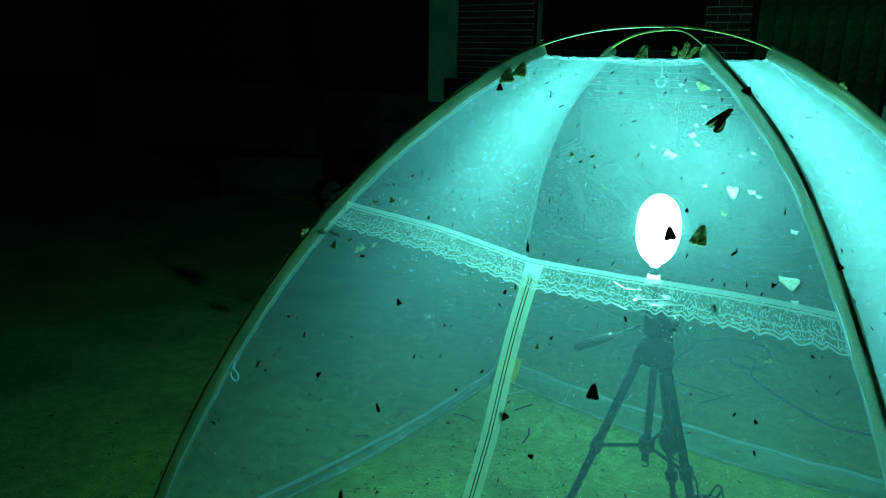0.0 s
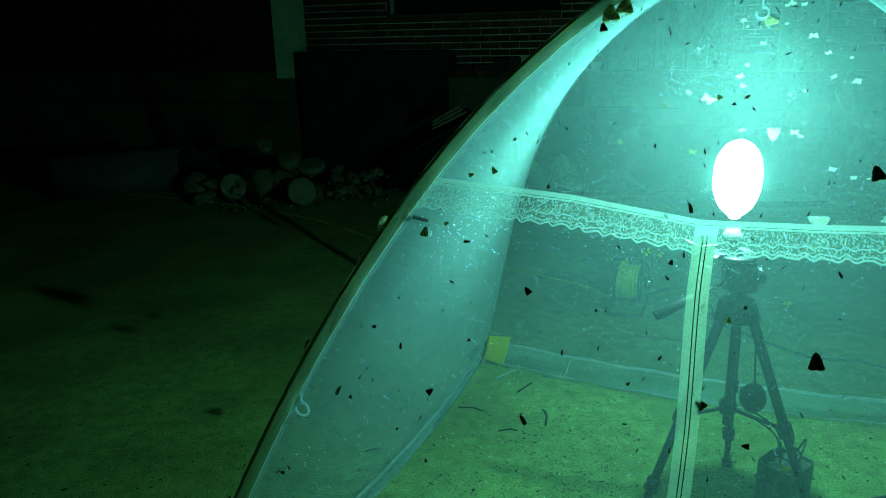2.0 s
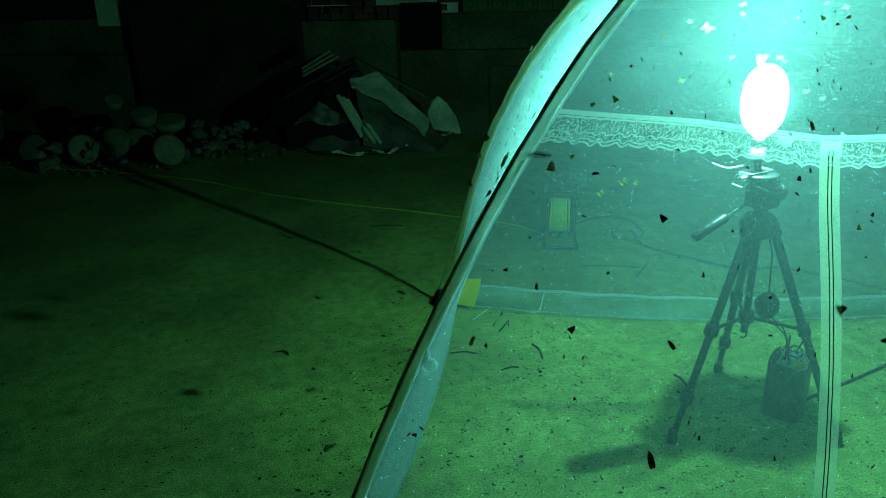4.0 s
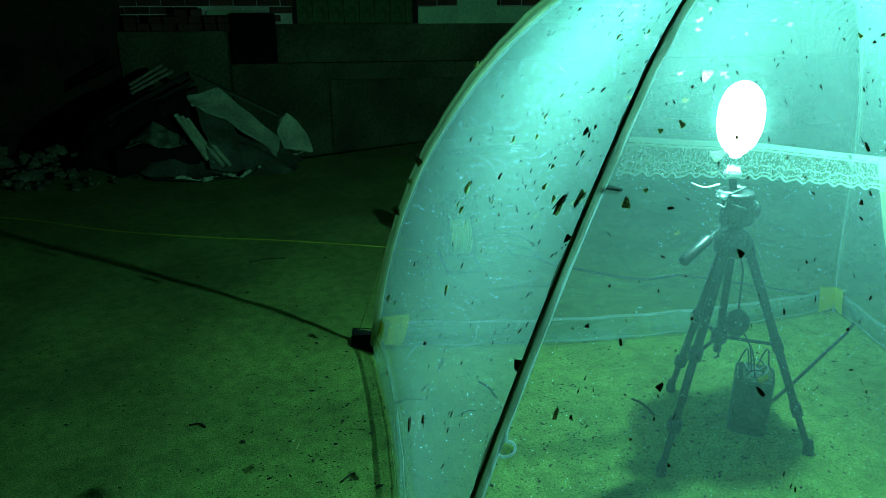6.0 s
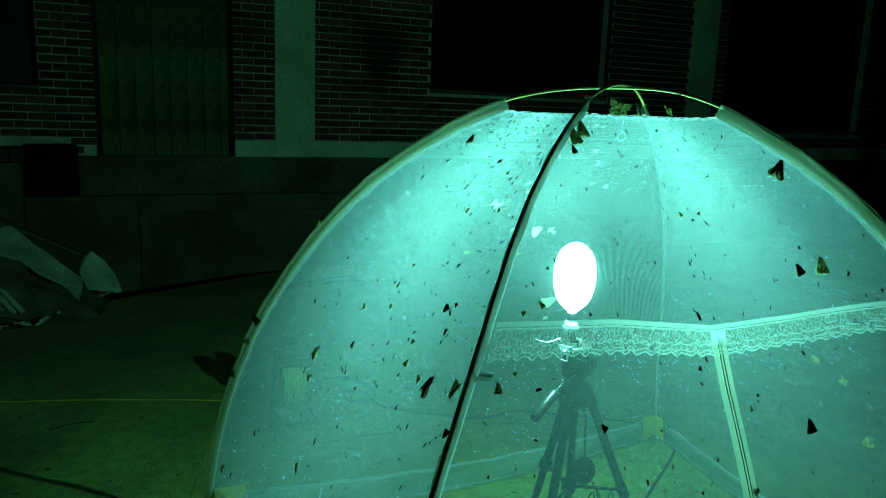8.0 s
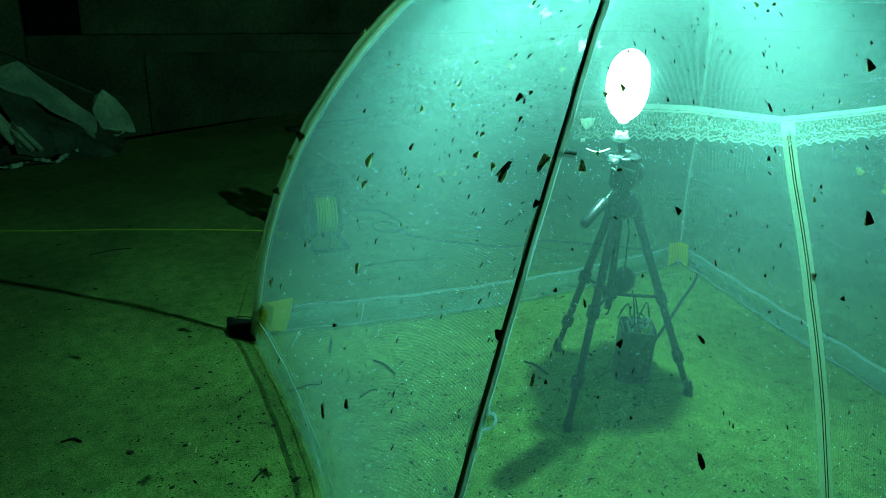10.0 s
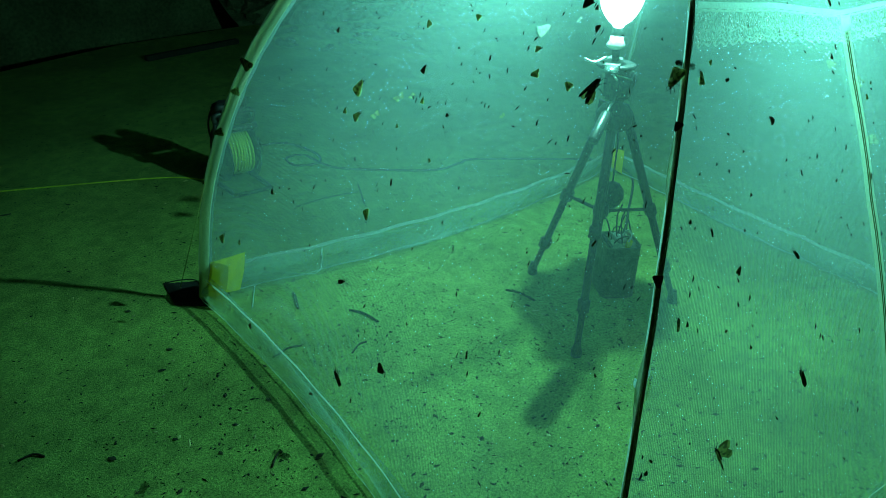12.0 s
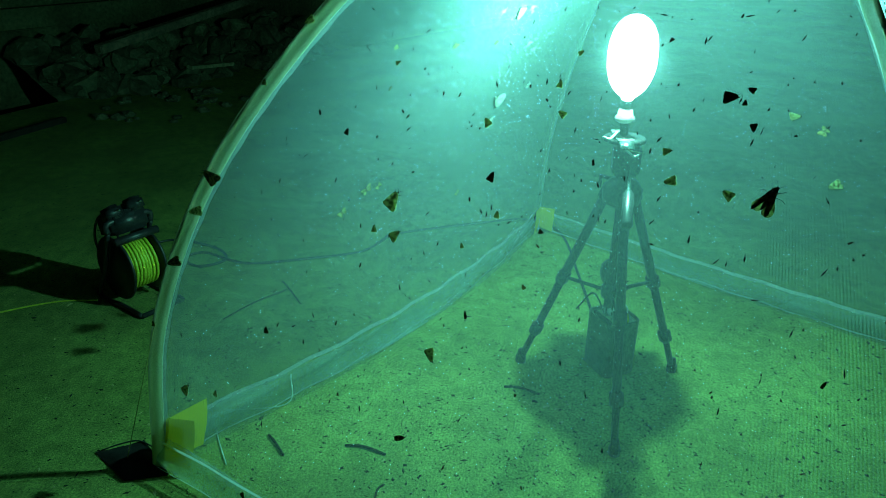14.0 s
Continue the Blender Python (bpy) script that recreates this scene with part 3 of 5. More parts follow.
    add("strap", ribbon([net_point("right", 0.97 - 0.3 * k / 6, TOPV * (0.995 - 0.07 * k / 6), 0.004) for k in range(7)], 0.014, SIDES["right"][2] + Vector((0, 0, -0.8))), SEAM, "white sewn strap")
    add("hem_string", tube(smooth_path([net_point("back", 0.62, v_at(0.10), -0.004), net_point("back", 0.64, v_at(0.02), -0.02), Vector((0.40, 3.72, 0.004)), Vector((0.30, 3.68, 0.004)), Vector((0.18, 3.60, 0.004))], 6), 0.0018, 5), SEAM, "loose white hem string")
    # guy string at the back left corner
    add("guy_string", tube([pole_point("BL", v_at(0.47), 0.0), CEN + CORNER["BL"] * 1.045 + Vector((0, 0, 0.05))], 0.0013, 5), STRING, "thin olive guy string")
    return t


tent()


# ---- tripod, lamp, ballast ----
def tripod():
    t = thing("tripod", "black telescopic camera tripod with pan handle on concrete", "tripod", Matrix.Translation((LAMP.x, LAMP.y, 0)))
    feet = [Vector((0.872 - LAMP.x, 2.811 - LAMP.y, 0)), Vector((0.908 - LAMP.x, 2.290 - LAMP.y, 0)), Vector((0.425 - LAMP.x, 2.513 - LAMP.y, 0))]
    mid = Vector((0.025, -0.02, 0))
    for f in feet:
        d = (f - mid).normalized()
        hip = mid + d * 0.045 + Vector((0, 0, 0.70))
        foot = f + Vector((0, 0, 0.012))
        at = lambda k: hip.lerp(foot, k)
        leg = part("leg", tube([at(0.0), at(0.48)], 0.0145, 10), BLACK, t)
        part("lower_leg", tube([at(0.44), at(0.80)], 0.0130, 10), BLACK, leg)
        part("end_leg", tube([at(0.78), at(0.985)], 0.0108, 10), BLACK, leg)
        rot = (at(1) - at(0)).to_track_quat("Z", "Y").to_matrix().to_4x4()
        for k in (0.465, 0.79):
            part("clamp", box(0.038, 0.034, 0.05, Matrix.Translation(at(k)) @ rot, 0.006), BLACKPLASTIC, leg)
        part("foot", lathe([(0.017, 0), (0.018, 0.02), (0.013, 0.035), (0.010, 0.05)], 12, Matrix.Translation(f)), BLACKPLASTIC, leg)
        part("hip_joint", box(0.04, 0.035, 0.06, Matrix.Translation(hip) @ rot, 0.007), BLACKPLASTIC, leg)
        part("brace", tube([mid + Vector((0, 0, 0.385)), at(0.465)], 0.006, 8), BLACK, t)
    M = Matrix.Translation(mid)
    part("centre_column", tube([mid + Vector((0, 0, 0.33)), mid + Vector((0, 0, 0.80))], 0.0125, 12), BLACK, t)
    part("brace_hub", lathe([(0.022, 0.365), (0.026, 0.375), (0.026, 0.40), (0.02, 0.41)], 14, M), BLACKPLASTIC, t)
    part("hook", tube([mid + Vector((0.012 * math.sin(a), 0, 0.318 + 0.012 * math.cos(a))) for a in [0.2 + 0.5 * k for k in range(9)]], 0.003, 6), BLACK, t)
    part("shoulder", lathe([(0.03, 0.665), (0.055, 0.68), (0.058, 0.72), (0.04, 0.745), (0.022, 0.75), (0.022, 0.79)], 18, M), BLACKPLASTIC, t)
    part("crank", tube([mid + Vector((0.03, 0.03, 0.735)), mid + Vector((0.055, 0.06, 0.735)), mid + Vector((0.055, 0.062, 0.70))], 0.006, 8), BLACKPLASTIC, t)
    part("pan_head", box(0.085, 0.075, 0.085, Matrix.Translation(mid + Vector((0, 0, 0.81))), 0.008), BLACKPLASTIC, t)
    part("tilt_knob", lathe([(0.022, -0.012), (0.024, 0), (0.022, 0.012)], 14, Matrix.Translation(mid + Vector((0.035, -0.03, 0.815))) @ Matrix.Rotation(1.57, 4, "X")), BLACKPLASTIC, t)
    part("camera_plate", lathe([(0.05, 0.860), (0.060, 0.864), (0.060, 0.872), (0.054, 0.876)], 10, Matrix.Translation(mid + Vector((-0.012, 0.012, 0)))), BLACKPLASTIC, t)
    a, b = Vector((-0.03, -0.028, 0.795)), Vector((-0.225, -0.016, 0.70))
    h = part("pan_handle", tube([a, a.lerp(b, 0.6)], 0.0048, 8), CHROME, t, "bright metal pan handle")
    part("grip", tube([a.lerp(b, 0.40), a.lerp(b, 0.46), a.lerp(b, 0.97), b], 0.012, 10, radii=[0.009, 0.0155, 0.0165, 0.012]), BLACKPLASTIC, h, "dark grip")
    part("tilt_plate", box(0.055, 0.05, 0.005, pose(0.0, -0.03, 0.842, 18, 0, 40), 0.0015), CHROME, t, "bright tilted plate")


tripod()


def bulb():
    t = thing("mercury_lamp", "large glowing mercury vapour bulb on a white holder", "lamp", Matrix.Translation((LAMP.x, LAMP.y, 0)))
    g, nt, b = nodes_of("glowing_bulb")
    nt.nodes.remove(b)
    e = nt.nodes.new("ShaderNodeEmission")
    e.inputs[0].default_value = (0.75, 1.0, 0.95, 1)
    e.inputs[1].default_value = 14.0
    tr = nt.nodes.new("ShaderNodeBsdfTransparent")
    mx = nt.nodes.new("ShaderNodeMixShader")
    mx.inputs[0].default_value = 0.5
    nt.links.new(tr.outputs[0], mx.inputs[1]); nt.links.new(e.outputs[0], mx.inputs[2])
    nt.links.new(mx.outputs[0], nt.nodes["Material Output"].inputs["Surface"])
    g.cycles.emission_sampling = "NONE"
    pr = [(0.014, 0.978), (0.017, 0.988), (0.028, 0.996), (0.043, 1.011), (0.055, 1.033), (0.0635, 1.063), (0.066, 1.094), (0.0645, 1.126), (0.059, 1.153), (0.048, 1.177), (0.032, 1.194), (0.015, 1.203), (0.0, 1.205)]
    part("glass_bulb", lathe(pr, 28), g, t, "blinding white bulb glass")
    part("screw_cap", lathe([(0.015, 0.950), (0.0165, 0.962), (0.0165, 0.978), (0.014, 0.984)], 18), CHROME, t)
    part("holder", lathe([(0.014, 0.918), (0.026, 0.926), (0.028, 0.932), (0.020, 0.942), (0.019, 0.955)], 20), PORCELAIN, t)
    part("holder_post", tube([(0.01, -0.005, 0.872), (0.003, 0, 0.922)], 0.012, 10), BLACKPLASTIC, t)
    br = part("bracket", box(0.11, 0.045, 0.004, pose(0.006, 0.0, 0.880, 0, 0, 8), 0.0015), GREYMETAL, t, "bent metal bracket")
    for side in (-1, 1):
        m = pose(0.006, 0.0, 0.880, 0, 0, 8) @ Matrix.Translation((side * 0.066, 0, -0.008)) @ Matrix.Rotation(side * 0.5, 4, "Y")
        part("flap", box(0.030, 0.040, 0.0025, m, 0.001), CHROME, br, "bright flap catching the light")
    for pts in (((-0.03, 0.02, 0.897), (-0.075, 0.04, 0.890), (-0.115, 0.06, 0.905)), ((-0.03, -0.01, 0.85), (-0.07, -0.03, 0.845), (-0.115, -0.035, 0.862)), ((0.03, -0.02, 0.855), (0.06, -0.05, 0.845), (0.075, -0.06, 0.82))):
        part("lead", tube(smooth_path(pts, 5), 0.003, 6), PORCELAIN, t, "white lead wire")


bulb()


def ballast():
    x, y = 0.898, 2.508
    t = thing("ballast_box", "squarish dark metal ballast case with loose wires on concrete", "ballast", pose(x, y, 0, 0, 0, 32))

    def squarish(bm):
        # corners pushed out towards a rounded square
        for v in bm.verts:
            r = math.hypot(v.co.x, v.co.y)
            if r > 1e-6:
                k = ((v.co.x / r) ** 6 + (v.co.y / r) ** 6) ** (-1 / 6)
                v.co.x, v.co.y = v.co.x * k, v.co.y * k * 0.9
        return bm

    part("can", squarish(lathe([(0.066, 0.0), (0.070, 0.004), (0.0705, 0.20), (0.071, 0.206), (0.066, 0.206), (0.065, 0.192)], 48)), BALLAST, t)
    part("top_plate", squarish(lathe([(0.0655, 0.186), (0.065, 0.196), (0.0, 0.197)], 48)), PALEPANEL, t, "pale pressed top plate")
    part("terminal", box(0.10, 0.012, 0.014, pose(0.0, 0.045, 0.202, 0, 0, 0), 0.003), BLACKPLASTIC, t, "black terminal strip")
    part("terminal", box(0.06, 0.03, 0.02, pose(0.015, 0.0, 0.205, 0, 0, 20), 0.003), PORCELAIN, t, "white terminal block")
    part("terminal", box(0.045, 0.02, 0.018, pose(-0.03, -0.025, 0.204, 0, 0, -30), 0.003), TAG, t, "yellow terminal block")
    for k, (p, q, r) in enumerate((((-0.03, 0.0, 0.203), (-0.04, 0.02, 0.30), (-0.13, 0.05, 0.385)), ((0.0, 0.01, 0.203), (-0.02, 0.03, 0.31), (-0.12, 0.06, 0.40)), ((0.03, 0.0, 0.203), (0.05, -0.03, 0.28), (0.0, -0.04, 0.235)), ((0.03, 0.02, 0.203), (0.09, 0.03, 0.25), (0.15, 0.05, 0.16)))):
        part("wire", tube(smooth_path([p, q, r], 6), 0.0028, 6), BLACKCABLE, t)
    for k in range(4):
        a = 0.6 + 1.5 * k
        part("wire", tube(smooth_path([(0.04 * math.cos(a), 0.03 * math.sin(a), 0.203), (0.045 * math.cos(a + 0.6), 0.04 * math.sin(a + 0.6), 0.232), (0.04 * math.cos(a + 1.5), 0.035 * math.sin(a + 1.5), 0.236), (0.02 * math.cos(a + 2.4), 0.03 * math.sin(a + 2.4), 0.203)], 5), 0.0026, 6), BLACKCABLE if k % 2 else PORCELAIN, t)
    w = thing("hanging_weight", "dark round bag hanging on a cord under the tripod", "weight", Matrix.Translation((LAMP.x + 0.098, LAMP.y - 0.032, 0)))
    bm = lump(0.042, 5, 1.2, 0.15)
    bm.transform(Matrix.Translation((0, 0, 0.415)))
    part("bag", bm, BLACKPLASTIC, w)
    part("cord", tube([(0, 0, 0.455), (-0.01, 0.0, 0.6), (-0.04, 0.01, 0.70)], 0.003, 6), BLACKCABLE, w)


ballast()


def ground_cable(name, label, pts, r, material):
    o = Vector(pts[0])
    o.z = 0
    bm = tube(smooth_path([(x, y, z + r) for x, y, z in pts], 8), r, 7)
    bm.transform(Matrix.Translation(-o))
    ob = new(name, mesh_of(name, bm, material))
    ob.location = o
    return tagged(ob, label, "cable")


# ---- reel ----
def reel():
    t = thing("cable_reel", "black cable reel with bright yellow cable on a tube stand", "cable reel", pose(1.06, 4.36, 0, 0, 0, 62))
    ax = Matrix.Translation((0, 0, 0.155)) @ Matrix.Rotation(math.pi / 2, 4, "X")
    for y in (-0.068, 0.068):
        m = Matrix.Translation((0, y, 0.155)) @ Matrix.Rotation(math.pi / 2, 4, "X")
        part("flange", lathe([(0.03, -0.006), (0.125, -0.006), (0.13, 0), (0.125, 0.006), (0.03, 0.006)], 32, m), BLACKPLASTIC, t)
    part("core", lathe([(0.06, -0.068), (0.06, 0.068)], 20, ax), BLACKPLASTIC, t)
    for layer, n in ((0.084, 9), (0.098, 8)):
        pts = []
        for k in range(n * 16):
            a = 2 * math.pi * k / 16
            y = -0.057 + 0.114 * k / (n * 16) + 0.004 * math.sin(k * 0.37) + 0.003 * math.sin(k * 0.061)
            pts.append((layer * math.cos(a), y, 0.155 + layer * math.sin(a)))
        part("yellow_coil", tube(pts, 0.0058, 7), YELLOWCABLE, t, "wound yellow cable")
    for y in (-0.09, 0.09):
        part("stand_tube", tube(smooth_path([(-0.17, y, 0.01), (-0.05, y, 0.012), (0.12, y, 0.01), (0.05, y, 0.13), (0.0, y, 0.26), (-0.02, y, 0.31)], 6), 0.010, 8), BLACK, t)
    part("base_bar", tube([(-0.17, -0.09, 0.01), (-0.17, 0.09, 0.01)], 0.010, 8), BLACK, t)
    part("roller", tube([(-0.06, -0.09, 0.285), (-0.06, 0.09, 0.285)], 0.016, 10), BLACKPLASTIC, t)
    part("handle", tube(smooth_path([(-0.02, -0.09, 0.31), (-0.02, -0.08, 0.35), (-0.02, 0.08, 0.35), (-0.02, 0.09, 0.31)], 4), 0.012, 10), BLACKPLASTIC, t)
    part("socket_box", box(0.13, 0.145, 0.085, pose(0.02, 0.0, 0.325, 0, 20, 0), 0.012), BLACKPLASTIC, t)
    for y, z in ((-0.04, 0.385), (0.05, 0.375)):
        pl = part("plug", box(0.075, 0.065, 0.055, pose(0.0, y, z, 12, 30, 25 + 200 * y), 0.012), BLACKPLASTIC, t)
        part("pin", tube([(-0.03, y, z + 0.02), (-0.045, y - 0.012, z + 0.024)], 0.004, 6), CHROME, pl)
        part("plug_lead", tube(smooth_path([(0.02, y, z), (0.07, y + 0.02, z - 0.03), (0.10, y + 0.03, z - 0.12), (0.12, y, z - 0.25)], 5), 0.005, 6), BLACKCABLE, t)
    part("axle_knob", lathe([(0.03, -0.02), (0.035, 0), (0.03, 0.02)], 16, Matrix.Translation((0, -0.105, 0.155)) @ Matrix.Rotation(math.pi / 2, 4, "X")), CHROME, t)


reel()
ground_cable("power_cable", "thin black power cable lying loosely on concrete", [(1.10, 4.42, 0), (1.40, 4.58, 0), (1.60, 4.50, 0), (1.56, 4.26, 0), (1.45, 4.16, 0), (1.36, 4.24, 0), (1.42, 4.34, 0), (1.50, 4.28, 0), (1.43, 4.06, 0), (1.52, 3.82, 0), (1.65, 3.59, 0), (1.80, 3.52, 0), (1.89, 3.47, 0), (2.10, 3.10, 0), (2.20, 2.85, 0), (2.05, 2.68, 0), (1.6, 2.6, 0), (1.25, 2.55, 0), (0.99, 2.52, 0)], 0.006, BLACKCABLE)
ground_cable("yellow_extension_cable", "thin yellow cable running across the yard", [(1.0, 4.50, 0), (0.95, 4.66, 0), (0.79, 4.86, 0), (0.40, 5.27, 0), (0.10, 5.55, 0), (-0.36, 6.05, 0), (-0.88, 6.76, 0), (-1.9, 7.6, 0), (-3.6, 8.6, 0)], 0.0032, YELLOWCABLE)


# the tent's corner tab; the shadow it lies in is put into its black
def corner_weight():
    t = thing("corner_weight", "flat cloth corner tab of the tent with its shade painted black", "weight bag", Matrix.Translation((0.14, 3.86, 0)))
    quad = [Vector((0.025, 0.13, 0)), Vector((0.085, 0.01, 0)), Vector((-0.025, -0.125, 0)), Vector((-0.07, -0.015, 0))]

    def bag(u, v):
        p = quad[0].lerp(quad[1], u).lerp(quad[3].lerp(quad[2], u), v)
        edge = min(u, 1 - u, v, 1 - v)
        return p + Vector((0, 0, 0.003 + 0.012 * min(1, edge * 4) + 0.012 * u * u * (1 - v) + 0.003 * noise.noise(p * 30)))

    part("bag", grid_sheet(bag, 12, 12), BLACKCLOTH_SHADE, t)
    base = bmesh.new()
    base.faces.new([base.verts.new(q * 0.97 + Vector((0, 0, 0.002))) for q in quad])
    part("base", base, BLACKCLOTH_SHADE, t)
    part("string", tube(smooth_path([(0.03, 0.115, 0.006), (0.055, 0.07, 0.016), (0.075, 0.02, 0.019), (0.05, -0.05, 0.018)], 5), 0.0022, 6), BLACKCABLE, t)


corner_weight()


# ---- building ----
def slab(name, s0, s1, d0, d1, z0, z1, material, label="", category="", kind="structure", bevel=0.01, parent=None):
    bm = box(s1 - s0, d1 - d0, z1 - z0, None, bevel)
    ob = new(name, mesh_of(name, bm, material, False))
    m = Matrix.Translation(((s0 + s1) / 2, (d0 + d1) / 2, (z0 + z1) / 2))
    if parent:
        ob.parent = parent
        ob.matrix_basis = m
    else:
        ob.matrix_basis = HOUSE @ m
    return tagged(ob, label, category, kind=kind if not parent else "")


PILLARS = ((-5.53, -5.08), (0.33, 0.76), (5.97, 6.40))
DOOR = (-1.40, -0.09, 0.915, 3.09)
ARCH = (-3.95, -1.87, 1.52, 2.75)
WIN = (2.13, 4.63, 1.66, 3.6)
WIN_B = (6.63, 9.6, 1.3, 4.6)
PLAT = 0.46


def building():
    slab("plinth_upper", -14, 12, -0.03, 0.011, 0.53, 0.915, PLINTH, "old cement render of the wall foot", "plinth")
    slab("plinth_lower", -14, 12, -0.11, 0.011, -0.72, 0.528, PLINTH, "old cement plinth with a narrow ledge", "plinth")
    slab("low_buttress", -1.05, 1.6, -0.16, -0.112, -0.72, 0.36, PLINTH, "low cement block against the plinth", "block")
    w = new("wall_north", mesh_of("wall_north", box(0.01, 0.01, 0.01, Matrix.Translation((0, 0.3, 0.3))), MORTAR))
    w.matrix_basis = HOUSE
    tagged(w, "dark red brick wall with pale mortar joints", "wall", kind="structure")
    # backing wall of mortar, in pieces round the openings
    for s0, s1, z0, z1 in ((-5.53, ARCH[0], PLAT, 6), (ARCH[0], ARCH[1], PLAT, ARCH[2]), (ARCH[1], DOOR[0], PLAT, 6), (DOOR[0], DOOR[1], PLAT, DOOR[2]), (DOOR[0], DOOR[1], DOOR[3], 6), (DOOR[1], WIN[0], PLAT, 6), (WIN[0], WIN[1], PLAT, WIN[2]), (WIN[0], WIN[1], WIN[3], 6), (WIN[1], WIN_B[0], PLAT, 6), (WIN_B[0], WIN_B[1], PLAT, WIN_B[2]), (WIN_B[0], WIN_B[1], WIN_B[3], 6), (WIN_B[1], 12, PLAT, 6)):
        slab("masonry", s0, s1, 0.012, 0.30, z0, z1, MORTAR, bevel=0.0, parent=w)
    # masonry above the arch
    c, half, rise = (ARCH[0] + ARCH[1]) / 2, (ARCH[1] - ARCH[0]) / 2, 0.42
    R = (half * half + rise * rise) / (2 * rise)

    def arch_z(s, extra=0.0):
        return ARCH[3] + rise - R + math.sqrt(max((R + extra) ** 2 - (s - c) ** 2, 0))

    bm = bmesh.new()
    n = 24
    for k in range(n):
        a, b = ARCH[0] + (ARCH[1] - ARCH[0]) * k / n, ARCH[0] + (ARCH[1] - ARCH[0]) * (k + 1) / n
        vs = [bm.verts.new((s, d, z)) for d in (0.012, 0.30) for s, z in ((a, arch_z(a)), (b, arch_z(b)), (b, 6), (a, 6))]
        for f in ((0, 1, 2, 3), (7, 6, 5, 4)):
            bm.faces.new([vs[i] for i in f])
    part("masonry", bm, MORTAR, w, smooth=False)
    part("soffit", grid_sheet(lambda u, v: Vector((ARCH[0] + (ARCH[1] - ARCH[0]) * u, 0.30 - 0.30 * v, arch_z(ARCH[0] + (ARCH[1] - ARCH[0]) * u))), 24, 1), BRICK, w, smooth=False)
    for o0, o1, z0, z1 in (ARCH, DOOR, WIN, WIN_B):
        for s0, s1 in ((o0, o0 + 0.006), (o1 - 0.006, o1)):
            slab("jamb", s0, s1, -0.003, 0.075, z0 + 0.002, z1 - 0.002, BRICK, bevel=0.0, parent=w)
    shed = thing("shed_wall", "dark tarred board wall of a shed beside the brick house", "wall", HOUSE, kind="structure")
    for k in range(36):
        slab("board", -14.0 + 0.235 * k, -13.77 + 0.235 * k, 0.012 + 0.006 * (k % 3), 0.10, 0.46, 6, DARKWOOD, parent=shed, bevel=0.004)
    # arch ring of upright bricks
    brick_me = mesh_of("brick", box(0.223, 0.06, 0.064, None, 0.0), BRICK, False)
    ring_me = mesh_of("arch_brick", box(0.062, 0.06, 0.112, None, 0.0), BRICK, False)
    ang = math.asin(half / R)
    for row in range(2):
        rr = R + 0.06 + row * 0.125
        k = int(2 * ang * rr / 0.074)
        for i in range(k):
            a = -ang + 2 * ang * (i + 0.5) / k
            o = new("arch_brick", ring_me)
            o.parent = w
            o.matrix_basis = Matrix.Translation((c + rr * math.sin(a), 0.018 - 0.003 * row, ARCH[3] + rise - R + rr * math.cos(a))) @ Matrix.Rotation(a, 4, "Y")
    rng = random.Random(8)
    verts, faces = [], []
    singles = 0
    for j in range(-2, 62):
        z = 1.09 + 0.0385 + j * 0.077
        if z > 5.9:
            break
        k = 0
        s = -5.359 + (0.1165 if j % 2 else 0)
        while s < 11.5:
            s += 0.233
            a, b = s - 0.1115, s + 0.1115
            if any(p0 <= a and b <= p1 for p0, p1 in PILLARS):
                continue
            for p0, p1 in PILLARS:
                if a < p0 < b: b = p0
                if a < p1 < b: a = p1
            cut = j < 0 and (s > -1.42 or -2.36 < s < -1.70)
            for (o0, o1, z0, z1) in (DOOR, WIN, WIN_B):
                if z0 - 0.03 < z < z1 + 0.03:
                    if a >= o0 and b <= o1: cut = True
                    elif a < o0 < b: b = o0
                    elif a < o1 < b: a = o1
            if ARCH[2] < z:
                over = z - (ARCH[3] + rise - R)
                if z > ARCH[3] - 0.02:
                    if abs(s - c) < half + 0.05 and math.hypot(max(abs(s - c) - 0.10, 0), over) < R + 0.17: cut = True
                elif abs(s - c) < half + 0.25:
                    if a >= ARCH[0] and b <= ARCH[1]: cut = True
                    elif a < ARCH[0] < b: b = ARCH[0]
                    elif a < ARCH[1] < b: a = ARCH[1]
            if cut or b - a < 0.03:
                continue
            full = b - a > 0.22
            jz, jd = rng.uniform(-0.002, 0.002), rng.uniform(-0.004, 0.003)
            if full and singles < 300 and -2.2 < s < 2.3 and z < 2.9:
                o = new("brick", brick_me)
                o.parent = w
                o.matrix_basis = Matrix.Translation((s, 0.028 + jd, z + jz)) @ Matrix.Rotation(rng.uniform(-0.006, 0.006), 4, "Y")
                singles += 1
            else:
                n0 = len(verts)
                verts.extend((x, y + jd, zz + jz) for x in (a, b) for y in (-0.002, 0.05) for zz in (z - 0.032, z + 0.032))
                faces.extend(tuple(n0 + i for i in f) for f in ((0, 4, 5, 1), (0, 1, 3, 2), (4, 6, 7, 5), (1, 5, 7, 3), (0, 2, 6, 4)))
    me = bpy.data.meshes.new("brickwork")
    me.from_pydata(verts, [], faces)
    me.materials.append(BRICK)
    o = new("brickwork", me)
    o.parent = w
    tagged(o, kind="stuff")
    # pillars, sill band, door, windows
    for s0, s1 in PILLARS:
        slab("pillar", s0, s1, -0.05, 0.011, 0.92 if s0 > -5 else 0.84, 6, PLASTER, "pale plastered pillar on the brick wall", "pillar")
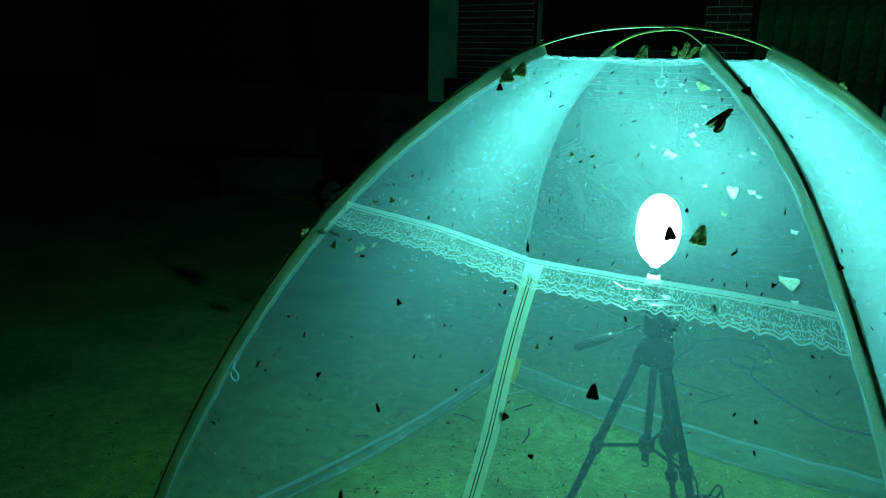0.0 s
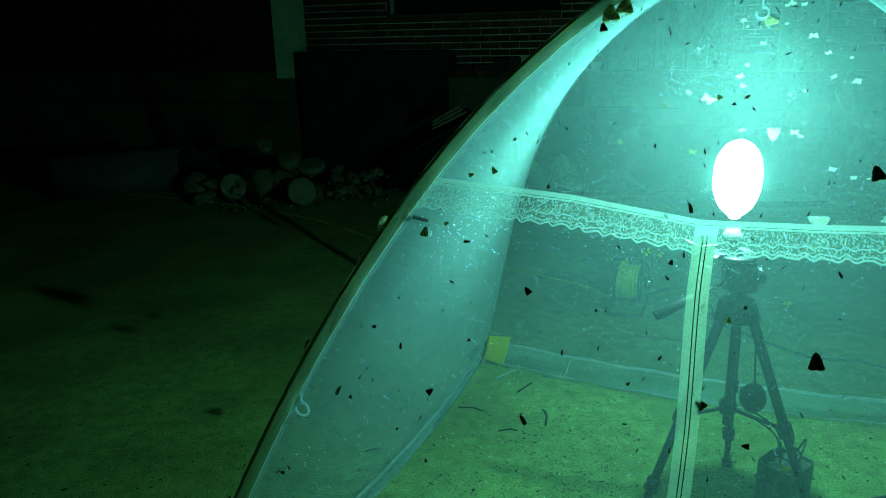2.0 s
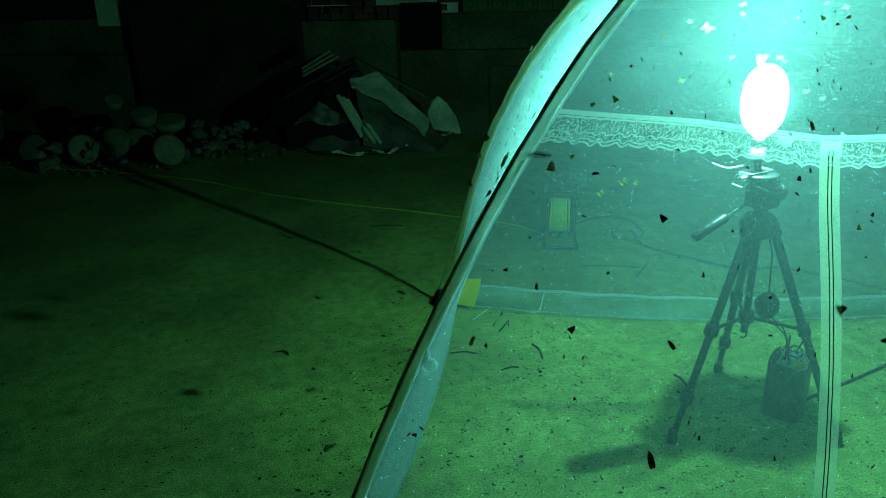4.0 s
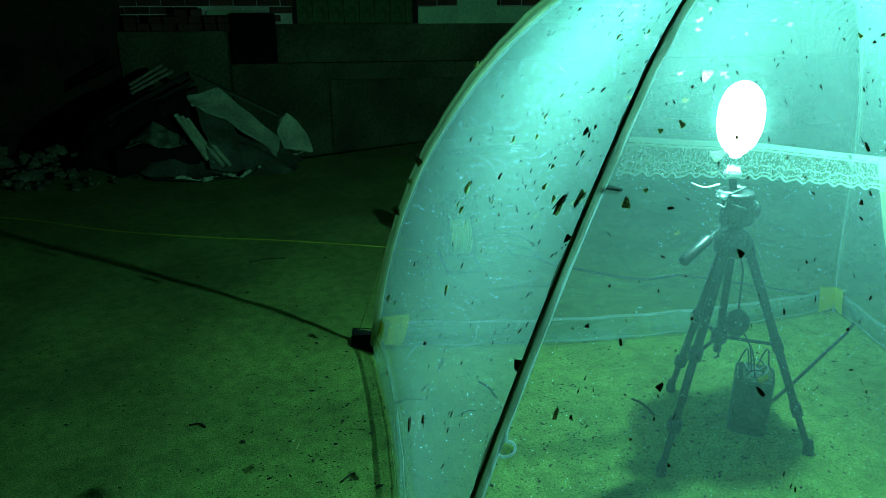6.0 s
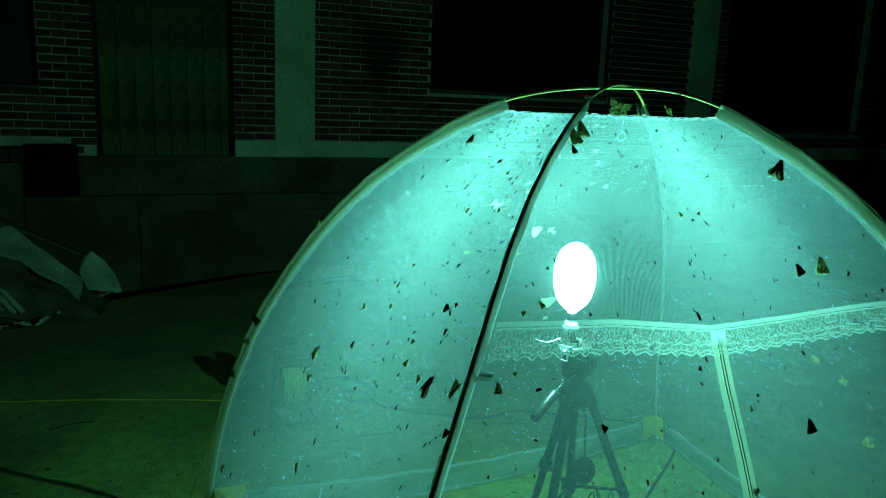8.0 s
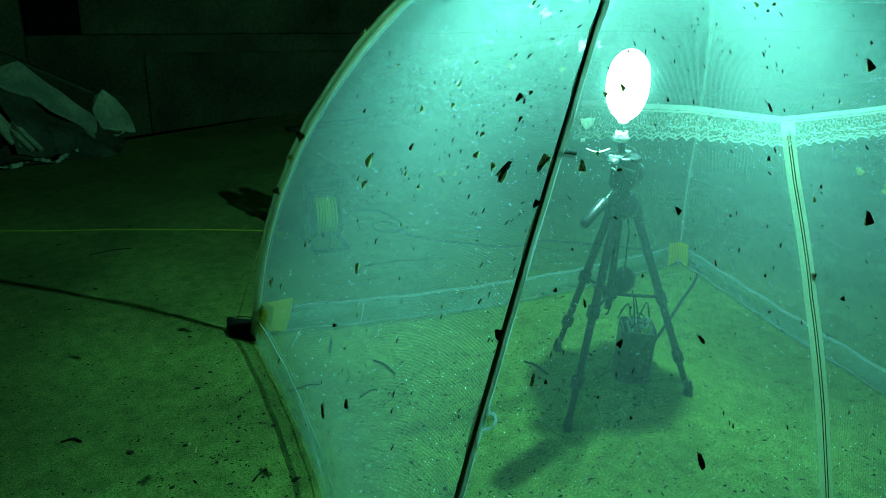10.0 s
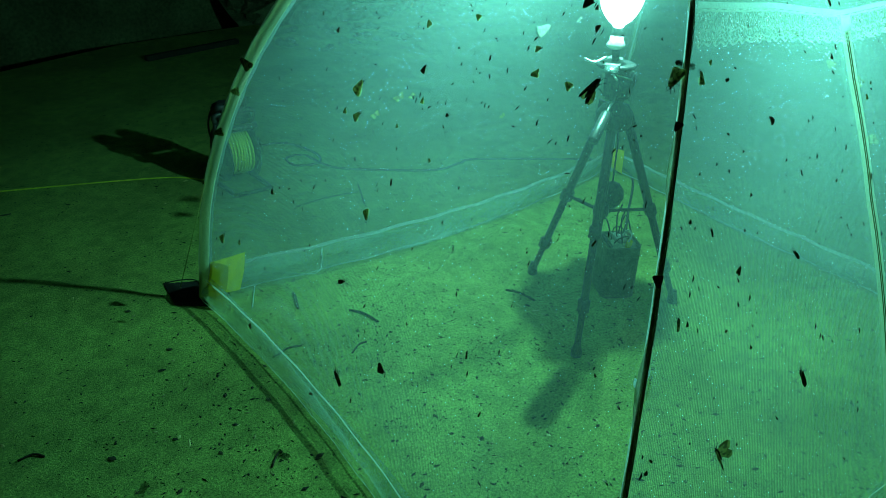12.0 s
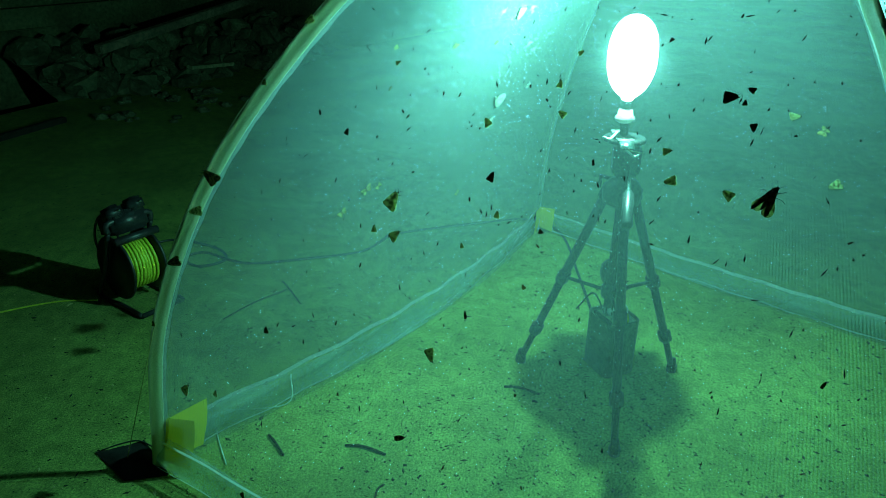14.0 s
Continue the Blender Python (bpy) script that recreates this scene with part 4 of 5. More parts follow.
    for s0, s1 in ((-0.09, 5.97),):
        slab("sill_band", s0, s1, -0.045, 0.011, 0.915, 1.08, PLASTER, "pale plastered band along the wall foot", "trim")
    slab("sill_band", -2.25, -1.80, -0.045, 0.011, 0.915, 1.05, PLASTER, "pale plastered band along the wall foot", "trim")
    d = thing("door_1", "weathered boarded double door with flaking paint", "door", HOUSE @ Matrix.Translation((0, 0.10, 0)), kind="structure")
    for i in range(8):
        a = DOOR[0] + 0.05 + i * 0.163
        slab("board", a, a + 0.158, -0.02 + 0.004 * (i % 3), 0.02, DOOR[2], DOOR[3] - 0.04, DOORMAT, parent=d, bevel=0.004)
    for a, b in ((DOOR[0], DOOR[0] + 0.05), (DOOR[1] - 0.046, DOOR[1])):
        slab("frame", a, b, -0.05, 0.03, DOOR[2], DOOR[3], DARKWOOD, parent=d, bevel=0.004)
    slab("frame", DOOR[0], DOOR[1], -0.05, 0.03, DOOR[3] - 0.038, DOOR[3], DARKWOOD, parent=d, bevel=0.004)
    for name, (s0, s1, z0, z1) in (("window_1", (ARCH[0], ARCH[1], ARCH[2], ARCH[3] + rise)), ("window_2", WIN), ("window_3", WIN_B)):
        wn = thing(name, "dark unlit window with old wooden bars", "window", HOUSE @ Matrix.Translation((0, 0.2, 0)), kind="structure")
        slab("pane", s0, s1, 0.0, 0.01, z0, z1, DARKGLASS, parent=wn, bevel=0.0)
        for k in range(1, 4):
            s = s0 + (s1 - s0) * k / 4
            slab("bar", s - 0.025, s + 0.025, -0.05, -0.004, z0, z1, DARKWOOD, parent=wn, bevel=0.005)
        slab("sill", s0, s1, -0.18, -0.004, z0, z0 + 0.05, PLINTH, parent=wn, bevel=0.008)


building()


# ---- heap by the platform ----
def beam(name, label, category, a, b, wide, thick, material, group="", roll=0.0):
    """A plank or bar between two places."""
    a, b = Vector(a), Vector(b)
    d = b - a
    q = d.to_track_quat("X", "Z").to_matrix().to_4x4()
    n = max(2, int(d.length / 0.25))
    bm = box(d.length, wide, thick, None, min(thick, wide) * 0.12)
    ob = new(name, mesh_of(name, bm, material, False))
    ob.matrix_basis = Matrix.Translation((a + b) / 2) @ q @ Matrix.Rotation(radians(roll), 4, "X")
    return tagged(ob, label, category, group)


def cloth_heap(name, label, cx, cy, sx, sy, h, seed, material, turn=0.0, category="tarpaulin"):
    """A crumpled sheet thrown over a heap."""
    def fn(u, v):
        x, y = (u - 0.5) * 2, (v - 0.5) * 2
        r = max(abs(x), abs(y))
        q = Vector((x * 1.6 + seed, y * 1.6, seed * 2.1))
        z = h * max(0.0, 1 - r ** 1.6) * (0.65 + 0.5 * noise.noise(q)) + 0.05 * abs(noise.noise(q * 3.1)) * h * 3 * (1.05 - r)
        edge = 1 + 0.18 * noise.noise(Vector((x * 2.2, y * 2.2, seed + 9)))
        return Vector((x * sx / 2 * edge, y * sy / 2 * edge, max(0.006, z + 0.02 * noise.noise(q * 5)) ))
    ob = new(name, mesh_of(name, grid_sheet(fn, 40, 34), material))
    ob.matrix_basis = pose(cx, cy, 0, 0, 0, turn)
    return tagged(ob, label, category)


def pot(x, y, z, r, h, tilt, turn, label="round clay pot lying on a heap of rubble"):
    t = thing("clay_pot", label, "pot", pose(x, y, z, tilt, 0, turn), "pots on the heap")
    part("bowl", lathe([(0.0, 0.0), (0.55 * r, 0.0), (0.9 * r, 0.35 * h), (r, 0.75 * h), (0.93 * r, h), (0.86 * r, h), (0.9 * r, 0.72 * h), (0.5 * r, 0.06 * h), (0.0, 0.05 * h)], 20), POT, t)
    part("rim", lathe([(0.88 * r, 0.97 * h), (1.0 * r, 0.96 * h), (1.03 * r, 1.01 * h), (0.9 * r, 1.04 * h)], 20), POT, t)


def heaps():
    rng = random.Random(21)
    c = HEAP @ Vector((-1.95, -2.28, 0))
    cloth_heap("grey_tarpaulin", "crumpled dark tarpaulin over building waste beside the platform", c.x, c.y, 1.25, 0.75, 0.40, 2.0, TARP, -27)
    # ragged sheet under the heap, its pale edge turned up
    rim = smooth_path([(-2.62, -2.45, 0), (-2.40, -2.74, 0), (-2.13, -2.88, 0), (-1.90, -2.86, 0), (-1.72, -2.79, 0), (-1.58, -2.55, 0), (-1.46, -2.26, 0), (-1.25, -2.02, 0)], 6)
    n = len(rim) - 1

    def ground_sheet(u, v):
        p = rim[round(u * n)].lerp(Vector((-1.95, -2.25, 0)), 0.55 * v)
        up = 0.035 * math.exp(-v * 9) * (0.5 + 0.6 * math.sin(u * 17) ** 2) + 0.02 * abs(noise.noise(p * 9)) + 0.004
        return p + Vector((0, 0, up))

    sheet = thing("torn_sheet", "torn plastic sheet spread on the ground with a turned-up pale edge", "plastic sheet", HEAP)
    part("sheet", grid_sheet(ground_sheet, n, 10), TARP, sheet)
    part("turned_edge", grid_sheet(lambda u, v: ground_sheet(0.22 + 0.78 * u, 0.05 * v) + Vector((0, -0.012 * math.sin(u * 40) ** 2, 0.004 + 0.022 * v * (0.4 + abs(math.sin(u * 23))))), n * 2, 3), FOAM, sheet, "pale turned-up edge")

    def stiff_sheet(name, label, category, rows, material, thick, group="", rough=0.012):
        """A stiff crumpled sheet through rows of (s, d, z) places along the wall."""
        nr, nc = len(rows) - 1, len(rows[0]) - 1

        def fn(u, v):
            a, b = min(u * nc, nc - 1e-6), min(v * nr, nr - 1e-6)
            i, j = int(a), int(b)
            f, g = a - i, b - j
            p = [Vector(rows[y][x]) for y, x in ((j, i), (j, i + 1), (j + 1, i), (j + 1, i + 1))]
            q = p[0].lerp(p[1], f).lerp(p[2].lerp(p[3], f), g)
            return q + Vector((rough * noise.noise(q * 6), rough * noise.noise(q * 7 + Vector((3, 1, 2))), rough * noise.noise(q * 6 + Vector((9, 0, 0)))))

        ob = new(name, mesh_of(name, grid_sheet(fn, nc * 10, nr * 8), material, False))
        ob.matrix_basis = HEAP
        so = ob.modifiers.new("thickness", "SOLIDIFY")
        so.thickness = thick
        return tagged(ob, label, category, group)

    stiff_sheet("pale_board", "folded dirty white sheet lying over the heap", "board", [[(-2.17, -2.16, 0.50), (-1.92, -2.12, 0.545), (-1.70, -2.14, 0.36), (-1.47, -2.16, 0.16)], [(-2.12, -2.34, 0.45), (-1.87, -2.34, 0.36), (-1.68, -2.33, 0.22), (-1.50, -2.32, 0.06)]], FOAM, 0.015, "boards on the heap", 0.022)
    stiff_sheet("dark_tarpaulin", "dark tarpaulin hanging over the heap's front", "tarpaulin", [[(-2.10, -2.35, 0.44), (-1.87, -2.35, 0.35), (-1.51, -2.33, 0.045)], [(-1.99, -2.55, 0.22), (-1.80, -2.52, 0.17), (-1.62, -2.48, 0.03)], [(-1.97, -2.68, 0.04), (-1.80, -2.66, 0.04), (-1.66, -2.58, 0.03)]], TARP, 0.006, "", 0.04)
    stiff_sheet("pale_sack", "pale stiff sack leaning on the end of the heap", "sack", [[(-1.47, -2.06, 0.31), (-1.42, -2.02, 0.335), (-1.33, -2.01, 0.29)], [(-1.50, -2.10, 0.21), (-1.38, -2.06, 0.21), (-1.27, -2.01, 0.17)], [(-1.44, -2.12, 0.07), (-1.34, -2.10, 0.03), (-1.22, -2.02, 0.03)]], FOAM, 0.03, "", 0.035)
    stiff_sheet("pale_cloth", "pale scrap of cloth hanging over a dark crate", "cloth", [[(-2.56, -2.42, 0.245), (-2.41, -2.36, 0.35), (-2.21, -2.42, 0.25)], [(-2.60, -2.58, 0.205), (-2.40, -2.58, 0.235), (-2.18, -2.56, 0.205)]], CLOTHGREY, 0.006, "", 0.04)
    crate = new("dark_crate", mesh_of("dark_crate", box(0.60, 0.30, 0.20, Matrix.Translation((0, 0, 0.1)), 0.008), BLACKCLOTH_SHADE, False))
    crate.matrix_basis = HEAP @ Matrix.Translation((-2.36, -2.42, 0))
    tagged(crate, "dark wooden crate at the foot of the heap", "crate")

    def along(name, label, category, a, b, wide, thick, material, group="", roll=0.0):
        return beam(name, label, category, HEAP @ Vector(a), HEAP @ Vector(b), wide, thick, material, group, roll)

    for k in range(3):
        along("batten", "pale wooden batten leaning on the heap", "batten", (-2.22 + 0.04 * k, -2.42 - 0.01 * k, 0.415 - 0.015 * k), (-1.99 + 0.045 * k, -2.62, 0.12 - 0.03 * k), 0.036, 0.025, FOAM, "battens on the heap", 8 * k)
    for k in range(2):
        along("batten", "short pale batten leaning on the heap", "batten", (-2.03 + 0.045 * k, -2.52, 0.24), (-1.88 + 0.05 * k, -2.66, 0.08), 0.032, 0.022, FOAM, "battens on the heap", 10 * k)
    for k in range(6):
        x = rng.uniform(-0.04, 0.04)
        along("plank", "old dark plank on a sloping stack of timber", "plank", (-2.86 + x + 0.02 * k, -2.28 + 0.05 * k, 0.09 + 0.05 * k), (-2.12 + x, -2.16 + 0.04 * k, 0.40 + 0.05 * k), 0.15, 0.036, DARKWOOD, "timber stack", rng.uniform(-9, 9))
    for k in range(3):
        along("batten", "old sawn batten on top of the timber stack", "batten", (-2.57 + 0.008 * k, -2.20 - 0.03 * k, 0.60 - 0.026 * k), (-2.32 + 0.04 * k, -2.14 - 0.03 * k, 0.735 - 0.02 * k), 0.03, 0.022, OLDWOOD, "battens on the timber")
    along("thin_board", "thin dark board sloping behind the heap", "board", (-2.12, -2.08, 0.66), (-1.46, -2.06, 0.33), 0.10, 0.02, PLANKGREY)
    # a dark rolled tarpaulin fills the heap below the timber
    stiff_sheet("black_tarpaulin", "black tarpaulin bulging under the stacked timber", "tarpaulin", [[(-2.95, -1.95, 0.30), (-2.60, -1.95, 0.50), (-2.15, -1.97, 0.62)], [(-2.98, -2.25, 0.16), (-2.62, -2.25, 0.32), (-2.15, -2.28, 0.46)], [(-3.0, -2.42, 0.02), (-2.66, -2.44, 0.03), (-2.16, -2.44, 0.04)]], BLACKCLOTH_SHADE, 0.006, "", 0.05)
    # supports of the stack
    for x, h in ((-2.95, 0.07), (-2.25, 0.30)):
        bm = box(0.2, 0.4, h, Matrix.Translation((0, 0, h / 2)), 0.01)
        ob = new("stone_block", mesh_of("stone_block", bm, RUBBLE, False))
        ob.matrix_basis = HEAP @ Matrix.Translation((x, -2.05, 0))
        tagged(ob, "rough stone block under the timber", "block")
    # pots and rubble
    for x, y, z, r, h, tilt, turn in ((-0.98, 7.23, 0.11, 0.125, 0.13, 68, 18), (-1.35, 7.60, 0.10, 0.13, 0.13, 40, -10), (-1.65, 7.57, 0.11, 0.12, 0.13, 66, 30), (-1.95, 7.82, 0.09, 0.12, 0.12, 55, -35), (-1.10, 7.78, 0.25, 0.11, 0.13, 20, 0), (-1.50, 7.74, 0.12, 0.11, 0.12, 40, 60), (-0.90, 7.80, 0.19, 0.14, 0.10, 14, 0), (-1.18, 7.62, 0.10, 0.11, 0.12, 30, 40), (-1.33, 7.80, 0.42, 0.075, 0.09, 30, 20)):
        pot(x, y, z, r, h, tilt, turn)
    meshes = [mesh_of("rubble_stone", lump(0.1, k + 1, 0.7, 0.6, 2), RUBBLE, False) for k in range(5)]
    def stone(x, y, z, s, k):
        ob = new("rubble_stone", meshes[k % 5])
        ob.matrix_basis = pose(x, y, z, rng.uniform(0, 40), rng.uniform(0, 40), rng.uniform(0, 360)) @ Matrix.Diagonal((s, s * rng.uniform(0.7, 1.2), s, 1))
        tagged(ob, "rough grey stone in a rubble heap", "stone", "rubble stones")
    for k in range(90):
        x = rng.uniform(-1.95, 0.15)
        top = 0.32 * math.exp(-((x + 1.4) / 0.45) ** 2) + 0.16
        y = rng.uniform(7.3, 8.0)
        z = rng.uniform(0.02, 1.0) * top * (0.35 + (y - 7.3))
        stone(x, y + 0.05, z, rng.uniform(0.25, 0.75), k)
    for k in range(40):
        stone(rng.uniform(-1.9, 0.3), rng.uniform(7.05, 7.5), 0.015, rng.uniform(0.12, 0.3), k)
    # pale trough
    t = thing("cement_trough", "long pale cement trough standing on the yard", "trough", pose(-2.88, 8.3, 0, 0, 0, 21))
    part("trough_body", box(1.15, 0.4, 0.36, Matrix.Translation((0, 0, 0.18)), 0.015), TROUGH, t)
    part("trough_rim", box(1.19, 0.44, 0.05, Matrix.Translation((0, 0, 0.375)), 0.012), TROUGH, t)


heaps()


# ---- by the wall foot ----
def wall_foot():
    rng = random.Random(5)
    loose = mesh_of("loose_brick", box(0.23, 0.11, 0.065, None, 0.004), BRICK, False)
    for i in range(8):
        for j in range(rng.choice((1, 2, 2, 3))):
            ob = new("loose_brick", loose)
            ob.matrix_basis = HOUSE @ pose(-2.95 + 0.125 * i, -0.20 + rng.uniform(-0.02, 0.02), 0.875 + 0.034 + 0.067 * j, 0, 0, 90 + rng.uniform(-8, 8))
            tagged(ob, "loose brick stacked on the old masonry", "brick", "stacked bricks")
    slab("masonry_stub", -3.05, -2.04, -0.40, -0.112, -0.72, 0.875, PLINTH, "broken cement masonry beside the wall foot", "masonry")
    slab("rough_footing", -5.0, -3.052, -0.36, -0.112, -0.72, 1.16, DARKSTONE, "dark rough stone footing beside the wall", "masonry")
    # no real opening: the slab's black colour gives the shade inside the hatch
    slab("hatch_shade", -2.01, -1.57, -0.16, -0.112, 0.535, 1.03, BLACKCLOTH_SHADE, "flat black slab for the shade inside a hatch in the wall foot", "hatch")
    # rubble bank in the sunken strip
    meshes = [mesh_of("bank_stone", lump(0.12, k + 11, 0.7, 0.6, 2), RUBBLE, False) for k in range(5)]
    for k in range(150):
        s, d = rng.uniform(1.15, 4.2), rng.uniform(-1.35, -0.35)
        z = -0.15 + 0.5 * (d + 1.35) + rng.uniform(-0.06, 0.06)
        ob = new("bank_stone", meshes[k % 5])
        q = rng.uniform(0.5, 1.5)
        ob.matrix_basis = BM @ pose(s, d, z, rng.uniform(0, 50), rng.uniform(0, 50), rng.uniform(0, 360)) @ Matrix.Diagonal((q, q * rng.uniform(0.6, 1.1), q, 1))
        tagged(ob, "broken stone lying on a rubble bank", "stone", "bank stones")
    bm = grid_sheet(lambda u, v: Vector((1.05 + 3.3 * u, -1.38 + 1.15 * v, -0.6 + 0.45 * min(v * 3, 1) + 0.45 * v + 0.05 * noise.noise(Vector((u * 9, v * 5, 2))))), 30, 14)
    ob = new("earth_bank", mesh_of("earth_bank", bm, RUBBLE))
    ob.matrix_basis = BM
    tagged(ob, "loose earth and rubble bank below the wall", "bank", kind="structure")
    a, b = BM @ Vector((1.45, -1.0, 0.36)), BM @ Vector((3.3, -0.8, 0.62))
    beam("timber_beam", "long old timber beam lying on the rubble bank", "beam", a, b, 0.09, 0.07, OLDWOOD)
    a, b = BM @ Vector((2.2, -1.15, 0.13)), BM @ Vector((2.68, -1.15, 0.10))
    beam("ribbed_board", "short ribbed pale board on the rubble", "board", a, b, 0.08, 0.03, PALEWOOD)
    a, b = BM @ Vector((-0.08, -1.84, 0.02)), BM @ Vector((0.75, -1.62, 0.02))
    beam("dark_stick", "dark charred stick lying at the yard edge", "stick", a, b, 0.05, 0.04, DARKWOOD)
    for k in range(26):
        s, d = rng.uniform(0.9, 2.2), rng.uniform(-2.3, -1.4)
        ob = new("bank_stone", meshes[k % 5])
        q = rng.uniform(0.15, 0.5)
        ob.matrix_basis = BM @ pose(s, d, 0.02 * q, 0, 0, rng.uniform(0, 360)) @ Matrix.Diagonal((q, q, q, 1))
        tagged(ob, "broken stone lying at the yard edge", "stone", "bank stones")


wall_foot()


# ---- twigs on the yard ----
def twigs():
    for a, b, r in (((0.325, 3.531), (0.246, 3.456), 0.004), ((0.319, 3.293), (0.300, 3.168), 0.004), ((-0.026, 3.362), (0.069, 3.320), 0.003), ((0.107, 3.155), (0.181, 3.145), 0.003), ((0.701, 2.856), (0.679, 2.738), 0.004), ((-0.413, 3.081), (-0.356, 3.091), 0.003), ((-0.685, 3.671), (-0.643, 3.625), 0.003), ((0.12, 5.033), (0.311, 4.972), 0.003), ((1.12, 3.70), (1.30, 3.84), 0.003), ((0.95, 3.95), (1.22, 3.80), 0.003)):
        a, b = Vector((*a, r)), Vector((*b, r))
        m = (a + b) / 2 + Vector((0.012, 0.008, 0.002))
        bm = tube(smooth_path([a - m, Vector((0, 0, 0)), b - m], 4), r, 6)
        ob = new("twig", mesh_of("twig", bm, DEBRIS))
        ob.location = m
        tagged(ob, "thin dry twig lying on concrete", "twig", "twigs")
    rng = random.Random(6)
    leaf = []
    for k in range(4):
        leaf.append(mesh_of("dry_leaf", grid_sheet(lambda u, v: Vector(((u - 0.5) * 0.05, (v - 0.5) * 0.03 * math.sin(3.14 * min(max(u, 0.05), 0.95)), 0.004 + 0.008 * abs(noise.noise(Vector((u * 3, v * 3, k)))))), 6, 4), DEBRIS))
    for k in range(26):
        r, a = rng.uniform(0.6, 2.6), rng.uniform(1.7, 4.0)
        ob = new("dry_leaf", leaf[k % 4])
        s = rng.uniform(0.2, 0.6)
        ob.matrix_basis = pose(0.4 + r * math.cos(a), 3.3 + r * math.sin(a), 0.001, 0, 0, rng.uniform(0, 360)) @ Matrix.Diagonal((s, s, s, 1))
        tagged(ob, "small dry crumpled leaf on concrete", "leaf", "dry leaves")


twigs()


# ---- insects ----
def wing_sheet(outline, mirror, lift, fold=0.0):
    """A thin wing from an outline of (x, y) round its root; fold raises its outer edge."""
    bm = bmesh.new()
    k = -1 if mirror else 1
    top = [bm.verts.new((k * x, y, lift + fold * abs(x) + 0.02)) for x, y in outline]
    low = [bm.verts.new((k * x * 0.97, y * 0.98, lift + fold * abs(x))) for x, y in outline]
    n = len(outline)
    cx, cy = sum(p[0] for p in outline) / n, sum(p[1] for p in outline) / n
    a = bm.verts.new((k * cx, cy, lift + fold * cx + 0.045))
    b = bm.verts.new((k * cx, cy, lift + fold * cx - 0.005))
    for i in range(n):
        j = (i + 1) % n
        bm.faces.new((top[i], top[j], a))
        bm.faces.new((low[j], low[i], b))
        bm.faces.new((low[i], low[j], top[j], top[i]))
    bmesh.ops.recalc_face_normals(bm, faces=bm.faces)
    return bm


OUTLINES = {
    "folded": [(0.0, 0.34), (0.09, 0.32), (0.17, 0.20), (0.25, 0.0), (0.31, -0.20), (0.36, -0.36), (0.34, -0.42), (0.22, -0.45), (0.10, -0.45), (0.0, -0.43)],
    "slim": [(0.0, 0.34), (0.08, 0.30), (0.14, 0.12), (0.17, -0.12), (0.17, -0.34), (0.12, -0.49), (0.05, -0.50), (0.0, -0.44)],
    "swept": [(0.0, 0.36), (0.07, 0.32), (0.15, 0.10), (0.23, -0.18), (0.27, -0.42), (0.22, -0.52), (0.14, -0.40), (0.06, -0.16), (0.0, -0.02)],
    "hind": [(0.02, 0.05), (0.18, -0.02), (0.30, -0.18), (0.35, -0.33), (0.30, -0.45), (0.20, -0.49), (0.08, -0.48), (0.02, -0.40)],
    "open": [(0.03, 0.18), (0.22, 0.36), (0.46, 0.42), (0.55, 0.34), (0.46, 0.08), (0.36, 0.0), (0.44, -0.18), (0.36, -0.38), (0.20, -0.42), (0.06, -0.20), (0.02, 0.0)],
}


def insect_body(length, thick):
    pr = [(0.0, -0.5), (0.35, -0.42), (0.62, -0.25), (0.8, 0.0), (1.0, 0.18), (0.9, 0.30), (0.45, 0.36), (0.55, 0.42), (0.4, 0.48), (0.0, 0.5)]
    return lathe([(r * thick, y * length) for r, y in pr], 8, Matrix.Translation((0, 0, thick * 0.9 + 0.01)) @ Matrix.Rotation(-math.pi / 2, 4, "X"))


def limbs(t):
    """Feelers and legs, each a part."""
    for k in (-1, 1):
        part("feeler", tube([(0.02 * k, 0.36, 0.06), (0.08 * k, 0.46, 0.07), (0.16 * k, 0.53, 0.06)], 0.008, 4), BODY, t)
        part("leg", tube([(0.05 * k, 0.22, 0.05), (0.20 * k, 0.34, 0.06), (0.24 * k, 0.42, 0.005)], 0.010, 4), BODY, t)
        part("leg", tube([(0.05 * k, 0.10, 0.05), (0.30 * k, 0.14, 0.07), (0.40 * k, 0.10, 0.005)], 0.010, 4), BODY, t)


TEMPLATES = {}


def insect(kind, tone, m, size, label):
    """A moth of a kind and tone, its length in metres; the first of each is built, the rest are copies."""
    key = (kind, tone)
    if key not in TEMPLATES:
        t = thing("moth", label, "moth", Matrix(), "moths on the net")
        material = {"p": WING_PALE, "b": WING_BROWN, "w": WING_WHITE}[tone]
        fold = {"folded": -0.12, "slim": -0.3, "open": 0.08, "swept": -0.2}[kind]
        lift = {"folded": 0.15, "slim": 0.16, "open": 0.07, "swept": 0.17}[kind]
        for mirror in (False, True):
            part("wing", wing_sheet(OUTLINES[kind], mirror, lift, fold), material, t, smooth=False)
        if kind in ("folded", "swept"):
            for mirror in (False, True):
                part("hind_wing", wing_sheet(OUTLINES["hind"], mirror, 0.05, -0.05), {"p": WING_SHEER, "b": WING_PALE, "w": WING_WHITE}[tone], t, smooth=False)
        part("body", insect_body(0.66 if kind == "open" else 0.8, 0.11 if kind == "swept" else 0.07), WING_WHITE if tone == "w" else BODY, t)
        if tone != "w":
            limbs(t)
        TEMPLATES[key] = t
    else:
        t = copy_thing(TEMPLATES[key], Matrix())
        t["label"] = label
    t.matrix_basis = m @ Matrix.Diagonal((size, size, size, 1))
    return t


turns = random.Random(77)


